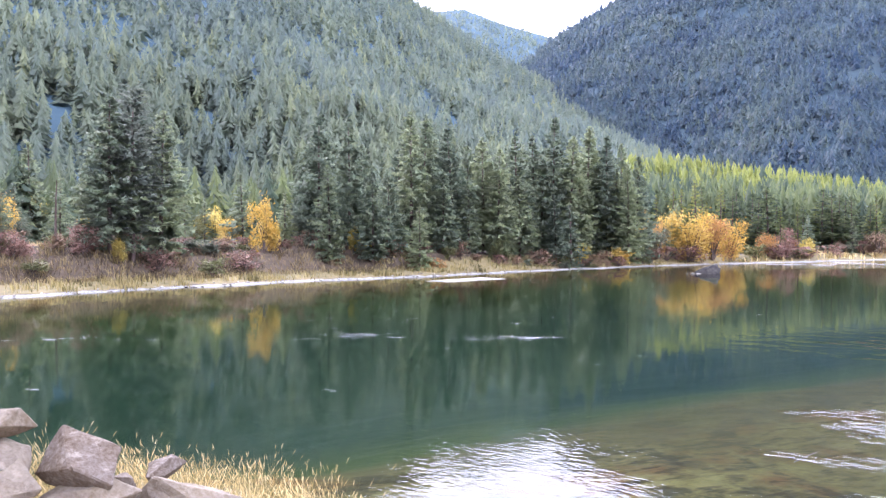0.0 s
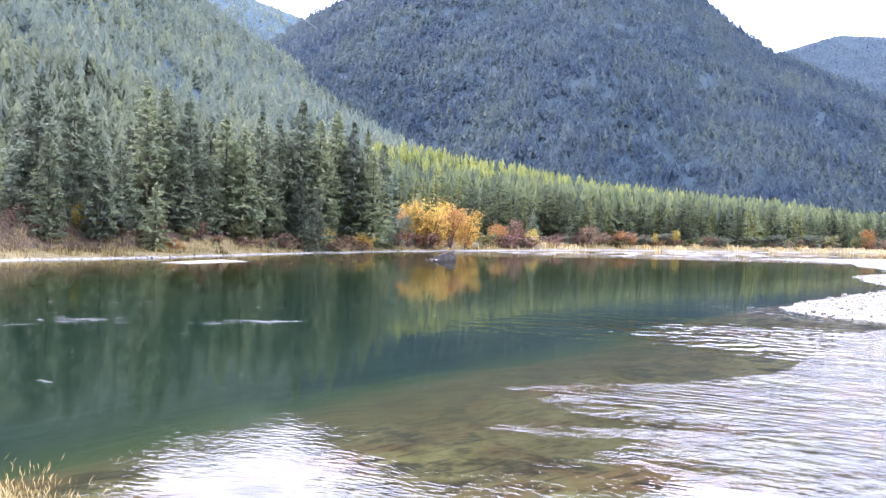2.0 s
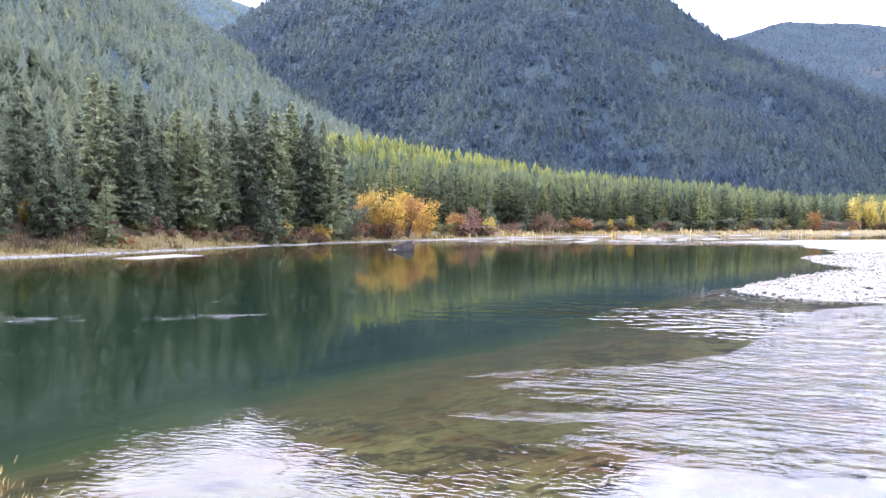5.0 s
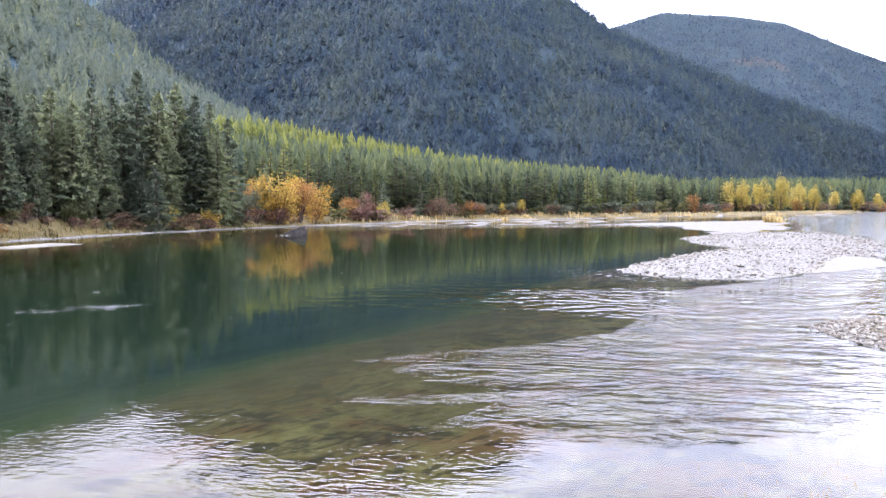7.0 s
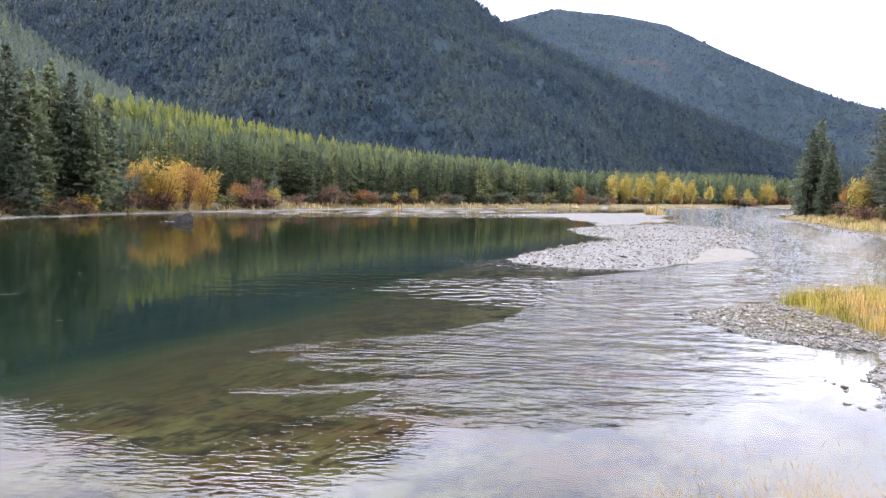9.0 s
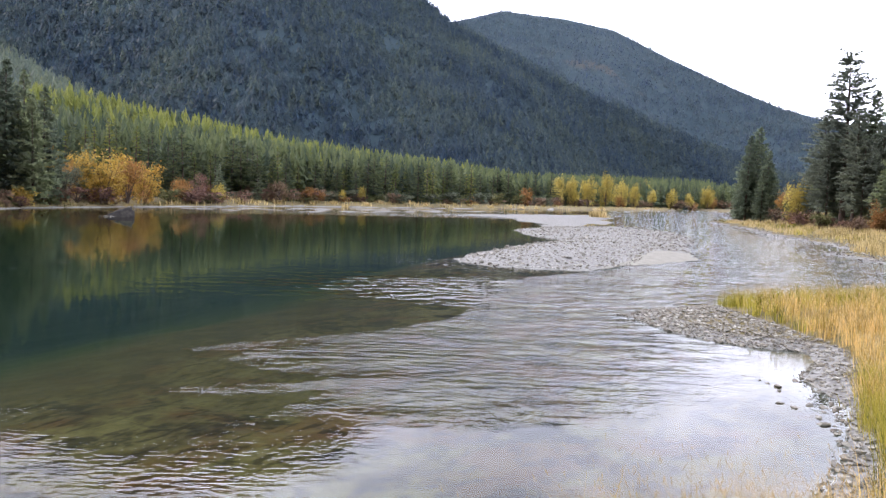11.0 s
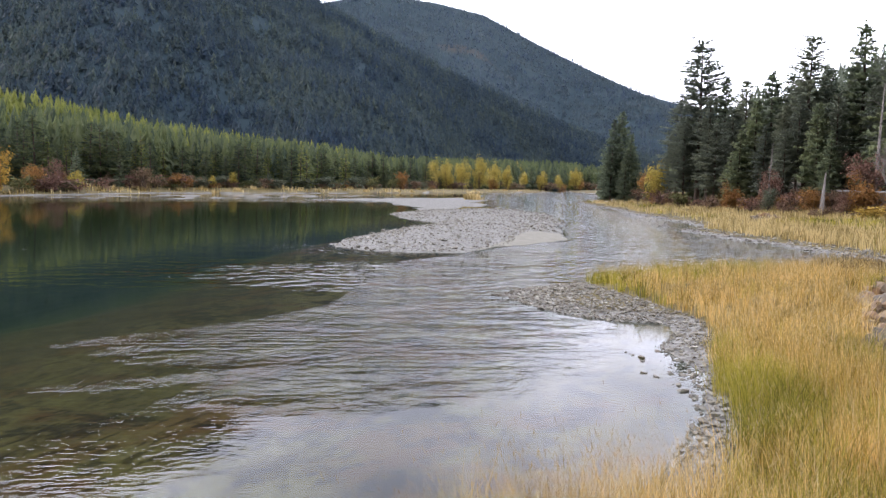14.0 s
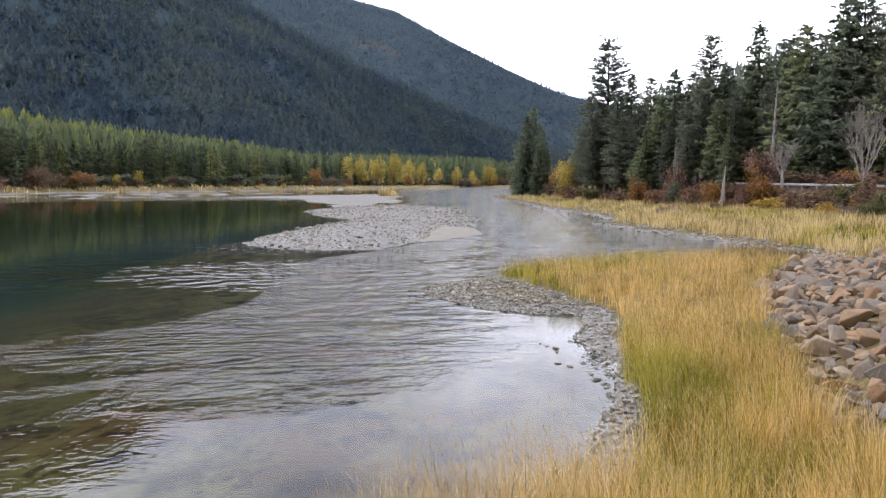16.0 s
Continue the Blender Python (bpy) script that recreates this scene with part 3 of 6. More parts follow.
W_RINGS = np.concatenate([np.geomspace(5, 50, 190)[:-1], np.geomspace(50, 260, 90)[:-1], np.geomspace(260, 1100, 20)])
W_SPOKES = np.concatenate([np.arange(-40, 96, 0.42), np.arange(96, 320, 6.0)])
water = sheet("river_water", W_RINGS, W_SPOKES, water_fn, None, MAT_WATER, "clear green river water with reflections and ripples", "river")


# ---- mountains ----
def mountain(name, label, azs, els, far, base, gully, seed, floor=MAT_SLOPE_GROUND):
    """A forested mountainside whose ridge stands at the given bearings and elevations. Returns its surface function."""
    def surface(az, s):
        el = np.interp(az, azs, els)
        d = far * (1 + 0.06 * np.sin(az * 0.21 + seed))
        b = np.interp(az, *base) * (1 + 0.06 * np.sin(az * 0.33 + seed * 2))
        r = b + (d - b) * s
        rise = s ** 1.12
        peak = EYE + d * np.tan(np.radians(el))
        z = 1.0 + (peak - 1.0) * rise
        x, y = r * np.sin(np.radians(az)), r * np.cos(np.radians(az))
        rough = wobble(x, y, 0.16 * far, seed) + 0.6 * wobble(x + 0.8 * y, y, 0.07 * far, seed * 2)
        z = z + gully * rough * s * (1 - s) * 1.6
        return r, z
    az = np.arange(azs[0], azs[-1] + 0.01, 0.4)
    s = np.concatenate([np.linspace(0, 1, 36), [1.06, 1.2]])
    aa, ss = np.meshgrid(az, s, indexing="ij")
    r, z = surface(aa, np.minimum(ss, 1))
    r = np.where(ss > 1, r * ss, r)
    z = np.where(ss > 1.1, z * 0.55, np.where(ss > 1.01, z * 0.93, z))
    z = np.where(ss == 0, -3.0, z)
    x, y = r * np.sin(np.radians(aa)), r * np.cos(np.radians(aa))
    n, m = x.shape
    idx = np.arange(n * m).reshape(n, m)
    quads = np.stack([idx[:-1, :-1], idx[:-1, 1:], idx[1:, 1:], idx[1:, :-1]], -1).reshape(-1, 4)
    me = bpy.data.meshes.new(name)
    me.from_pydata(np.stack([x, y, z], -1).reshape(-1, 3).tolist(), [], quads[:, ::-1].tolist())
    me.polygons.foreach_set("use_smooth", np.ones(len(me.polygons), bool))
    me.materials.append(floor)
    tagged(new(name, me), label, "mountain", kind="structure")
    return surface


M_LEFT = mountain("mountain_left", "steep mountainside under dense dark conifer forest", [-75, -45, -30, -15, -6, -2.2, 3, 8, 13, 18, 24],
                  [20, 25, 26, 24, 19, 16.7, 13.5, 10.5, 7.6, 5, 2], 850, ((-75, 24), (210, 210)), 16, 0.4, MAT_SLOPE_GROUND_PALE)
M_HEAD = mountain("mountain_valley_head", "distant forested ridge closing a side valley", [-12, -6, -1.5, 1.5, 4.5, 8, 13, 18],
                  [15, 16.0, 16.0, 16.3, 15.2, 14.2, 13.6, 12], 1900, ((-12, 18), (800, 800)), 20, 2.1, MAT_SLOPE_GROUND_PALE)
M_MID = mountain("mountain_middle", "broad mountainside under conifer forest tinted blue-green for haze", [2, 8, 10, 14, 20, 28, 33, 36, 38.5, 41, 46, 52, 58, 64, 70],
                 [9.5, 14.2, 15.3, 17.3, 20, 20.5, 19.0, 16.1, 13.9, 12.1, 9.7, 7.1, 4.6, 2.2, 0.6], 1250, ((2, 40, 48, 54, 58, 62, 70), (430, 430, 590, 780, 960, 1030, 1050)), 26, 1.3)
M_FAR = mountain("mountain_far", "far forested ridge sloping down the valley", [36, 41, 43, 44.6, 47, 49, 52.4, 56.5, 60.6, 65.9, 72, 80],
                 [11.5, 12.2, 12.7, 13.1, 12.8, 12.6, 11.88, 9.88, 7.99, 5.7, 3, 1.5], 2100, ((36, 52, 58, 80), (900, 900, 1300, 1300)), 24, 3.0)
M_END = mountain("mountain_end", "distant ridge at the valley's end, tinted for haze", [52, 58, 62, 66, 72, 85], [7.5, 7.6, 7.1, 6.0, 4.4, 3.0], 3300, ((52, 85), (2000, 2000)), 20, 5.0)
M_RIGHT = mountain("hill_right", "wooded hill rising beside the road", [66.5, 69, 71, 73, 76, 80, 85, 95, 120, 150], [0.3, 2.6, 4.0, 4.8, 5.6, 6.6, 8.0, 10, 12, 12], 420, ((66.5, 150), (205, 205)), 5, 0.9)
# added out of view behind the eye, only for its effect on the light
M_BACK = mountain("mountain_behind", "unseen mountainside added behind the eye to close off low sky", [110, 150, 200, 250, 290], [11, 15, 17, 20, 21], 900, ((110, 290), (260, 260)), 14, 0.2)


# ---- trees ----
def mesh_from(name, verts, faces, material, tint=None, smooth=False, normals=None):
    me = bpy.data.meshes.new(name)
    me.from_pydata(verts if isinstance(verts, list) else verts.tolist(), [], faces if isinstance(faces, list) else faces.tolist())
    if tint is not None:
        me.attributes.new("tint", "FLOAT", "POINT").data.foreach_set("value", np.ascontiguousarray(tint, dtype=np.float32))
    if smooth:
        me.polygons.foreach_set("use_smooth", np.ones(len(me.polygons), bool))
    if normals is not None:
        # foliage is shaded by the roundness of its crown, not by each small leaf
        me.polygons.foreach_set("use_smooth", np.ones(len(me.polygons), bool))
        me.attributes.new("custom_normal", "FLOAT_VECTOR", "POINT").data.foreach_set("vector", np.ascontiguousarray(normals, dtype=np.float32).ravel())
    me.materials.append(material)
    return me


def outward(verts, centre, lift, loose, g):
    """Unit directions away from a crown's inner points, raised a little and ruffled."""
    d = verts - centre
    d = d / (np.linalg.norm(d, axis=1)[:, None] + 1e-6)
    d = d + np.array([0, 0, lift]) + g.normal(0, loose, d.shape)
    return d / (np.linalg.norm(d, axis=1)[:, None] + 1e-6)


def tri_soup(tris, tints):
    """Triangles (n, 3, 3) and a tint each, as vertices, faces and point tints."""
    tris = np.asarray(tris)
    n = len(tris)
    return tris.reshape(-1, 3), np.arange(3 * n).reshape(n, 3), np.repeat(np.asarray(tints), 3)


def tube(points, radii, sides=7):
    """A bent tapering stem: vertices and faces."""
    verts, faces = [], []
    for k, (p, r) in enumerate(zip(points, radii)):
        for j in range(sides):
            a = 2 * math.pi * j / sides
            verts.append((p[0] + r * math.cos(a), p[1] + r * math.sin(a), p[2]))
        if k:
            o = (k - 1) * sides
            for j in range(sides):
                faces.append((o + j, o + (j + 1) % sides, o + sides + (j + 1) % sides, o + sides + j))
    return verts, faces


def sprays(rng, base, tip, width, count, droop, jitter, puff):
    """Needle sprays along one limb: slim triangles that point out and forward, as on a twig."""
    base, tip = np.array(base), np.array(tip)
    axis = tip - base
    length = np.linalg.norm(axis)
    side = np.cross(axis, (0, 0, 1.0))
    side = side / (np.linalg.norm(side) + 1e-9)
    t = rng.uniform(0.10, 1.0, count) ** 0.8
    w = width * (1.15 - 0.6 * t)[:, None]
    root = base + axis * t[:, None] - np.array([0, 0, 1.0]) * (droop * length * t ** 2)[:, None]
    root = root + rng.normal(0, 0.12, (count, 3)) * width
    sgn = np.where(rng.random(count) < 0.5, -1, 1)[:, None]
    out = root + sgn * side * w * rng.uniform(0.5, 1.25, (count, 1)) + (axis / length) * w * rng.uniform(0.3, 1.1, (count, 1))
    out[:, 2] += rng.uniform(-1.15, 0.75, count) * puff * width - 0.12 * width
    wide = (axis / length) * w * 0.34 + rng.normal(0, jitter, (count, 3)) * width
    wide[:, 2] += rng.uniform(-0.5, 0.5, count) * puff * width
    return np.stack([root - wide * 0.6, root + wide, out], 1)


def conifer_meshes(name, rng, tall, girth, bare, whorls, limbs, per_limb, shape, needles, droop=0.16, tuft=0.34, puff=0.45):
    """One conifer: a trunk mesh and a crown mesh."""
    bend = rng.normal(0, 0.012, 2) * tall
    zs = np.linspace(0, 1, 9)
    pts = [(bend[0] * z * z, bend[1] * z * z, z * tall - 0.3 * (z == 0)) for z in zs]
    tv, tf = tube(pts, [max(0.02, tall * 0.0125 * (1 - z) ** 0.8 + 0.02) for z in zs])
    tris, tints = [], []
    for k in range(whorls):
        q = bare + (1 - bare) * (k + rng.uniform(-0.3, 0.3)) / whorls
        q = min(max(q, bare), 0.985)
        reach = girth * shape(q) * rng.uniform(0.75, 1.15)
        turn = rng.uniform(0, 6.28)
        count = max(5, int(limbs * (0.5 + 0.6 * shape(q))))
        for j in range(count):
            if rng.random() < 0.10:
                continue
            a = turn + 6.283 * j / count + rng.normal(0, 0.25)
            ln = reach * rng.uniform(0.62, 1.15)
            z0 = (q + rng.normal(0, 0.45 + 2.0 * max(0.0, puff - 0.5)) / whorls) * tall
            up = rng.normal(0.05 + 0.35 * q, 0.10 + 0.30 * max(0.0, puff - 0.5))
            b = (bend[0] * q * q, bend[1] * q * q, z0)
            e = (b[0] + math.cos(a) * ln, b[1] + math.sin(a) * ln, z0 + up * ln)
            n = max(4, int(per_limb * (0.35 + 0.8 * ln / girth)))
            s = sprays(rng, b, e, max(0.22, tuft * girth * 0.55 * (0.5 + 0.5 * ln / girth)), n, droop, 0.10, puff)
            tris.append(s)
            tints.append(np.full(n, rng.uniform(0, 1)))
    # leader
    top = np.array([(bend[0], bend[1], tall)])
    for j in range(9):
        a = rng.uniform(0, 6.28)
        o = np.array([math.cos(a), math.sin(a), 0]) * girth * 0.06
        tris.append((np.stack([top - (0, 0, tall * 0.05) - o, top - (0, 0, tall * 0.035) + o, top + (0, 0, tall * 0.012 * j / 9)], 1)))
        tints.append([0.5])
    v, f, tn = tri_soup(np.concatenate(tris), np.concatenate(tints))
    centre = np.stack([0 * v[:, 0] + bend[0] * 0.3, 0 * v[:, 0] + bend[1] * 0.3, v[:, 2] - 0.35 * girth], -1)
    return mesh_from(name + "_trunk", tv, tf, MAT_BARK, smooth=True), mesh_from(name + "_crown", v, f, needles, tn, normals=outward(v, centre, 0.55, 0.2, rng))


def cone_shape(q):
    return (1 - q) ** 0.82 * min(1.0, 0.55 + 2.2 * q)


def fir_shape(q):
    return (1 - q) ** 0.66 * min(1.0, 0.62 + 1.4 * q)


def pine_shape(q):
    return (1.05 - q) ** 0.5 * min(1.0, 0.45 + 1.0 * q)


def larch_shape(q):
    return (1 - q) ** 0.7 * 0.9


def tree_thing(name, meshes, label, category, group):
    root = tagged(new(name), label, category, group)
    for part_name, me in zip(("trunk", "crown"), meshes):
        new(part_name, me).parent = root
    return root


rng = np.random.default_rng(11)
FIRS = [tree_thing("fir_tree", conifer_meshes("fir", rng, 20, rng.uniform(4.2, 5.2), rng.uniform(0.03, 0.07), 44, 10, 33, fir_shape, MAT_FIR, droop=0.12, tuft=0.30, puff=0.62),
                   "tall soft green fir on the wooded river bank", "fir tree", "firs on the river bank") for _ in range(6)]
YOUNG = [tree_thing("young_fir", conifer_meshes("young_fir", rng, 9, 2.5, 0.02, 26, 8, 22, cone_shape, MAT_FIR, tuft=0.40, puff=0.55),
                    "young bluish green fir at the wood's edge", "fir tree", "young firs at the wood's edge") for _ in range(3)]
PINES = [tree_thing("pine_tree", conifer_meshes("pine", rng, 24, rng.uniform(4.2, 5.4), rng.uniform(0.10, 0.24), 48, 9, 60, pine_shape, MAT_PINE, droop=0.05, tuft=0.21, puff=0.62),
                    "tall grey-green pine with a ragged open crown", "pine tree", "pines above the road") for _ in range(6)]
LARCHES = [tree_thing("larch_tree", conifer_meshes("larch", rng, 17, 2.8, 0.08, 26, 7, 14, larch_shape, MAT_LARCH, tuft=0.46),
                      "yellow-green autumn larch in a dense stand", "larch tree", "larches in the stand") for _ in range(3)]
MID_FIRS = [tree_thing("fir_tree", conifer_meshes("mid_fir", rng, 20, rng.uniform(3.8, 4.8), 0.04, 28, 8, 18, fir_shape, MAT_BAND, tuft=0.44),
                       "green fir in the front rank of the stand", "fir tree", "firs of the stand") for _ in range(4)]
used = set()


def plant(kinds, x, y, tall, ref, z=None, lean=0.0, wide=1.0):
    """A tree of one of these kinds, its height in metres; the first use moves the pattern itself."""
    k = kinds[int(rng.integers(len(kinds)))]
    s = tall / ref
    z = height_at(x, y) if z is None else z
    m = pose(x, y, z - 0.1, lean * rng.normal(), lean * rng.normal(), rng.uniform(0, 360)) @ Matrix.Diagonal((s * wide, s * wide, s, 1))
    if k.name in used:
        return copy_thing(k, m @ Matrix.Diagonal([1 / c for c in k.scale] + [1]))
    used.add(k.name)
    k.matrix_basis = m
    return k


def polar(az, r):
    return r * math.sin(radians(az)), r * math.cos(radians(az))


# firs on the far bank: bearing, elevation of the tip, distance
def reach(az, el, r, kinds, ref, wide):
    x, y = polar(az, r)
    z = height_at(x, y)
    plant(kinds, x, y, EYE + r * math.tan(radians(el)) - z, ref, z, 0.8, wide)


BANK_FIRS_UPSTREAM = [
    (-9.0, 8.9, 100), (-6.8, 8.8, 104), (-8.2, 5.4, 95), (-5.1, 5.3, 98), (-2.3, 9.1, 108), (-1.5, 9.0, 112),
    (-0.9, 8.1, 118), (0.8, 8.1, 116), (-3.9, 5.1, 102), (2.9, 7.4, 120), (4.0, 6.5, 118), (5.4, 7.7, 124),
    (8.0, 8.8, 130), (6.6, 7.5, 132), (9.2, 7.4, 130), (10.4, 8.0, 138), (11.8, 7.4, 136), (12.8, 6.8, 140),
    (13.9, 5.9, 140), (0.0, 4.9, 110),
]
BANK_FIRS_ACROSS = [
    (1.9, 4.5, 114), (5.6, 4.4, 122), (8.2, 3.4, 126), (-7.4, 6.6, 112), (-3.1, 6.6, 116), (1.8, 6.8, 126),
    (3.4, 5.2, 126), (7.2, 6.0, 130), (9.8, 5.6, 134), (11.2, 5.2, 136), (12.4, 5.0, 136), (-5.9, 6.9, 118),
    (6.0, 6.4, 140), (10.9, 6.6, 148), (13.3, 5.2, 134), (-0.3, 6.6, 128), (-10.4, 5.2, 104), (4.7, 6.0, 134),
]
for az, el, r in BANK_FIRS_UPSTREAM + BANK_FIRS_ACROSS:
    reach(az, el, r, FIRS, 20, rng.uniform(0.92, 1.22))
# the big group on the high bank upstream
for az, el, r, wide in [(-23.0, 9.6, 84, 1.3), (-21.6, 10.3, 85, 1.35), (-19.8, 8.8, 87, 1.2), (-24.2, 6.2, 86, 1.15), (-29.9, 4.8, 84, 1.2), (-31.5, 8.0, 84, 1.2)]:
    tree_kinds, size = (PINES, 24) if el > 10 else (FIRS, 20)
    reach(az, el, r, tree_kinds, size, wide)
for az, el, r in [(-27.8, 6.3, 116), (-26.0, 4.0, 104), (-18.2, 3.4, 104), (-14.3, 4.7, 106), (-16.9, 3.0, 118), (-28.6, 3.6, 98), (-1.7, 2.4, 99), (9.3, 2.6, 122),
                  (-11.4, 3.4, 100), (16.5, 2.8, 152), (24.9, 1.6, 192), (22.0, 1.2, 188), (27.6, 1.3, 206), (33.0, 1.3, 240)]:
    reach(az, el, r, YOUNG, 9, 1.1)
# the right bank: twins on the point, then the wood above the road
for az, el, r in [(61.9, 4.9, 232), (62.5, 5.4, 236), (63.1, 3.9, 230), (61.6, 2.6, 240), (63.6, 3.0, 232), (62.9, 2.8, 228)]:
    reach(az, el, r, FIRS, 20, 1.0)
RIGHT_TREES_UPSTREAM = [
    (66.4, 6.2, 200), (67.8, 10.1, 190), (69.4, 7.8, 188), (70.7, 7.5, 184), (72.3, 8.0, 176), (73.5, 7.8, 176),
    (74.5, 10.2, 168), (75.8, 8.2, 170), (76.9, 8.3, 164), (77.7, 10.8, 158), (79.0, 9.6, 156), (79.7, 9.8, 160),
    (80.6, 10.6, 152), (81.4, 9.9, 150), (82.6, 12.2, 146), (83.8, 12.6, 144), (84.8, 10.9, 142), (86.0, 12, 140),
    (87.5, 12, 138), (89.5, 12, 138), (66.9, 4.6, 186), (68.4, 6.4, 182), (67.3, 5.0, 196), (69.9, 5.6, 176),
]
RIGHT_TREES_ACROSS = [
    (71.4, 6.2, 172), (72.9, 5.8, 166), (74.0, 6.4, 160), (75.2, 6.0, 156), (76.3, 6.6, 158), (78.4, 7.4, 150),
    (80.1, 7.0, 146), (82.0, 8.2, 142), (83.2, 8.6, 140), (68.9, 4.6, 178), (70.4, 4.2, 170), (71.9, 4.6, 164),
    (73.3, 4.2, 158), (77.2, 5.4, 150), (79.3, 5.8, 146), (81.0, 6.2, 144), (85.4, 9.0, 138), (92, 12, 136),
    (76.0, 4.2, 150), (66.0, 3.4, 205), (84.2, 7.2, 138),
]
for i, (az, el, r) in enumerate(RIGHT_TREES_UPSTREAM + RIGHT_TREES_ACROSS):
    pine = i % 5 not in (2, 4)
    while az > 76.5 and 0 < signed(*np.array(polar(az, r)), CREST) < 13:
        r = r + 3
    reach(az, el, r, PINES if pine else FIRS, 24 if pine else 20, rng.uniform(1.05, 1.35))
# front rank of the stand downstream
for k in range(120):
    az = 14.5 + 48 * (k + rng.uniform(0, 1)) / 120
    r = np.interp(az, (14, 20, 30, 40, 48, 52, 56, 60, 63), (165, 178, 215, 270, 400, 490, 640, 880, 950)) * rng.uniform(1.0, 1.12)
    larch = rng.random() < 0.28
    tall = rng.uniform(9, 16) * np.interp(az, (14, 34, 48, 60), (1.0, 1.0, 1.15, 1.7))
    plant(LARCHES if larch else MID_FIRS, *polar(az, r), tall, 17 if larch else 20, wide=rng.uniform(1.2, 1.6))


# ---- forests of uncountable trees ----
def cone_forest(name, label, points, talls, tints, material, sprays_each=12, slim=0.20):
    """Many small conifers, each a spiral of drooping ragged sprays, as one mesh."""
    g = np.random.default_rng(len(points))
    n, m = len(points), sprays_each
    q = (np.arange(m)[None, :] + g.uniform(0.1, 0.9, (n, m))) / m
    turn = np.arange(m)[None, :] * 2.4 + g.uniform(0, 6.28, (n, 1)) + g.normal(0, 0.3, (n, m))
    fat = slim * g.uniform(0.75, 1.3, (n, 1))
    rad = fat * talls[:, None] * (1.05 - q) ** 0.7 * g.uniform(0.7, 1.3, (n, m))
    spread = g.uniform(0.45, 0.85, (n, m)) * (1.1 - 0.3 * q) * min(1.0, 4.2 / math.sqrt(m))
    root_z = np.minimum(0.10 + 0.86 * q + 0.6 / math.sqrt(m), 1.0) * talls[:, None]
    out_z = (0.04 + 0.86 * q) * talls[:, None] + g.uniform(-0.05, 0.04, (n, m)) * talls[:, None]

    def corner(a, r, z):
        return np.stack([points[:, 0:1] + r * np.cos(a), points[:, 1:2] + r * np.sin(a), points[:, 2:3] + z], -1)

    def away(a, lift):
        d = np.stack([np.cos(a), np.sin(a), 0 * a + lift], -1)
        return d / math.sqrt(1 + lift * lift)
    v = np.stack([corner(turn, rad * 0.08, root_z), corner(turn - spread, rad, out_z), corner(turn + spread, rad * g.uniform(0.7, 1.1, (n, m)), out_z + g.normal(0, 0.03, (n, m)) * talls[:, None])], 2)
    nv = np.stack([away(turn, 0.9), away(turn - spread, 0.45), away(turn + spread, 0.45)], 2)
    tn = np.repeat((tints[:, None] + g.uniform(-0.05, 0.05, (n, m)))[..., None], 3, -1).ravel()
    me = mesh_from(name, v.reshape(-1, 3), np.arange(n * m * 3).reshape(-1, 3), material, tn, normals=nv.reshape(-1, 3))
    return tagged(new(name, me), label, "forest", kind="stuff")


def clothe(name, label, surface, count, az0, az1, s0, s1, tall, power=0.8, material=None, slim=0.20, each=8):
    g = np.random.default_rng(count)
    az = g.uniform(az0, az1, count)
    s = s0 + (s1 - s0) * g.random(count) ** power
    r, z = surface(az, s)
    clump = wobble(r * np.sin(np.radians(az)), r * np.cos(np.radians(az)), 60.0, 1.0)
    pts = np.stack([r * np.sin(np.radians(az)), r * np.cos(np.radians(az)), z - 1.5], -1)
    talls = g.uniform(tall * 0.5, tall * 1.2, count)
    tint = np.clip(0.40 + 0.20 * clump + g.normal(0, 0.13, count) + (g.random(count) < 0.07) * g.uniform(0.3, 0.9, count), 0, 1.4)
    gap = wobble(pts[:, 0], pts[:, 1], 38.0, 3.3) + g.normal(0, 0.25, count)
    ok = gap < 0.85
    cone_forest(name, label, pts[ok], talls[ok], tint[ok], material or MAT_SLOPE, each, slim)


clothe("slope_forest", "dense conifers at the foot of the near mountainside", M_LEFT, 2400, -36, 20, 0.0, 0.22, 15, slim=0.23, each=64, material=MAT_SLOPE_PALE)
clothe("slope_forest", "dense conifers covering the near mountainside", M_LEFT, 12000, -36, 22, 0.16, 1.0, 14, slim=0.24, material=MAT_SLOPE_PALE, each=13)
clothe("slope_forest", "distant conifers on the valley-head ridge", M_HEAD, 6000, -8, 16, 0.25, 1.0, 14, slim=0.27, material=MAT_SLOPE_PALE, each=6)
clothe("slope_forest", "dense conifers covering the broad mountainside, tinted blue-green for haze", M_MID, 34000, 3, 68, 0.0, 1.0, 12.5, slim=0.26, each=8)
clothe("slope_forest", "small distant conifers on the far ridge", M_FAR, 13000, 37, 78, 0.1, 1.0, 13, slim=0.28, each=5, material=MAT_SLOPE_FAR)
clothe("slope_forest", "conifers on the last ridge, tinted for haze", M_END, 1500, 55, 74, 0.3, 1.0, 20, each=6, material=MAT_SLOPE_FAR)
clothe("hill_forest", "dense pines on the hill above the road", M_RIGHT, 1500, 67.5, 112, 0.0, 1.0, 22, material=MAT_PINE, slim=0.17, each=34)

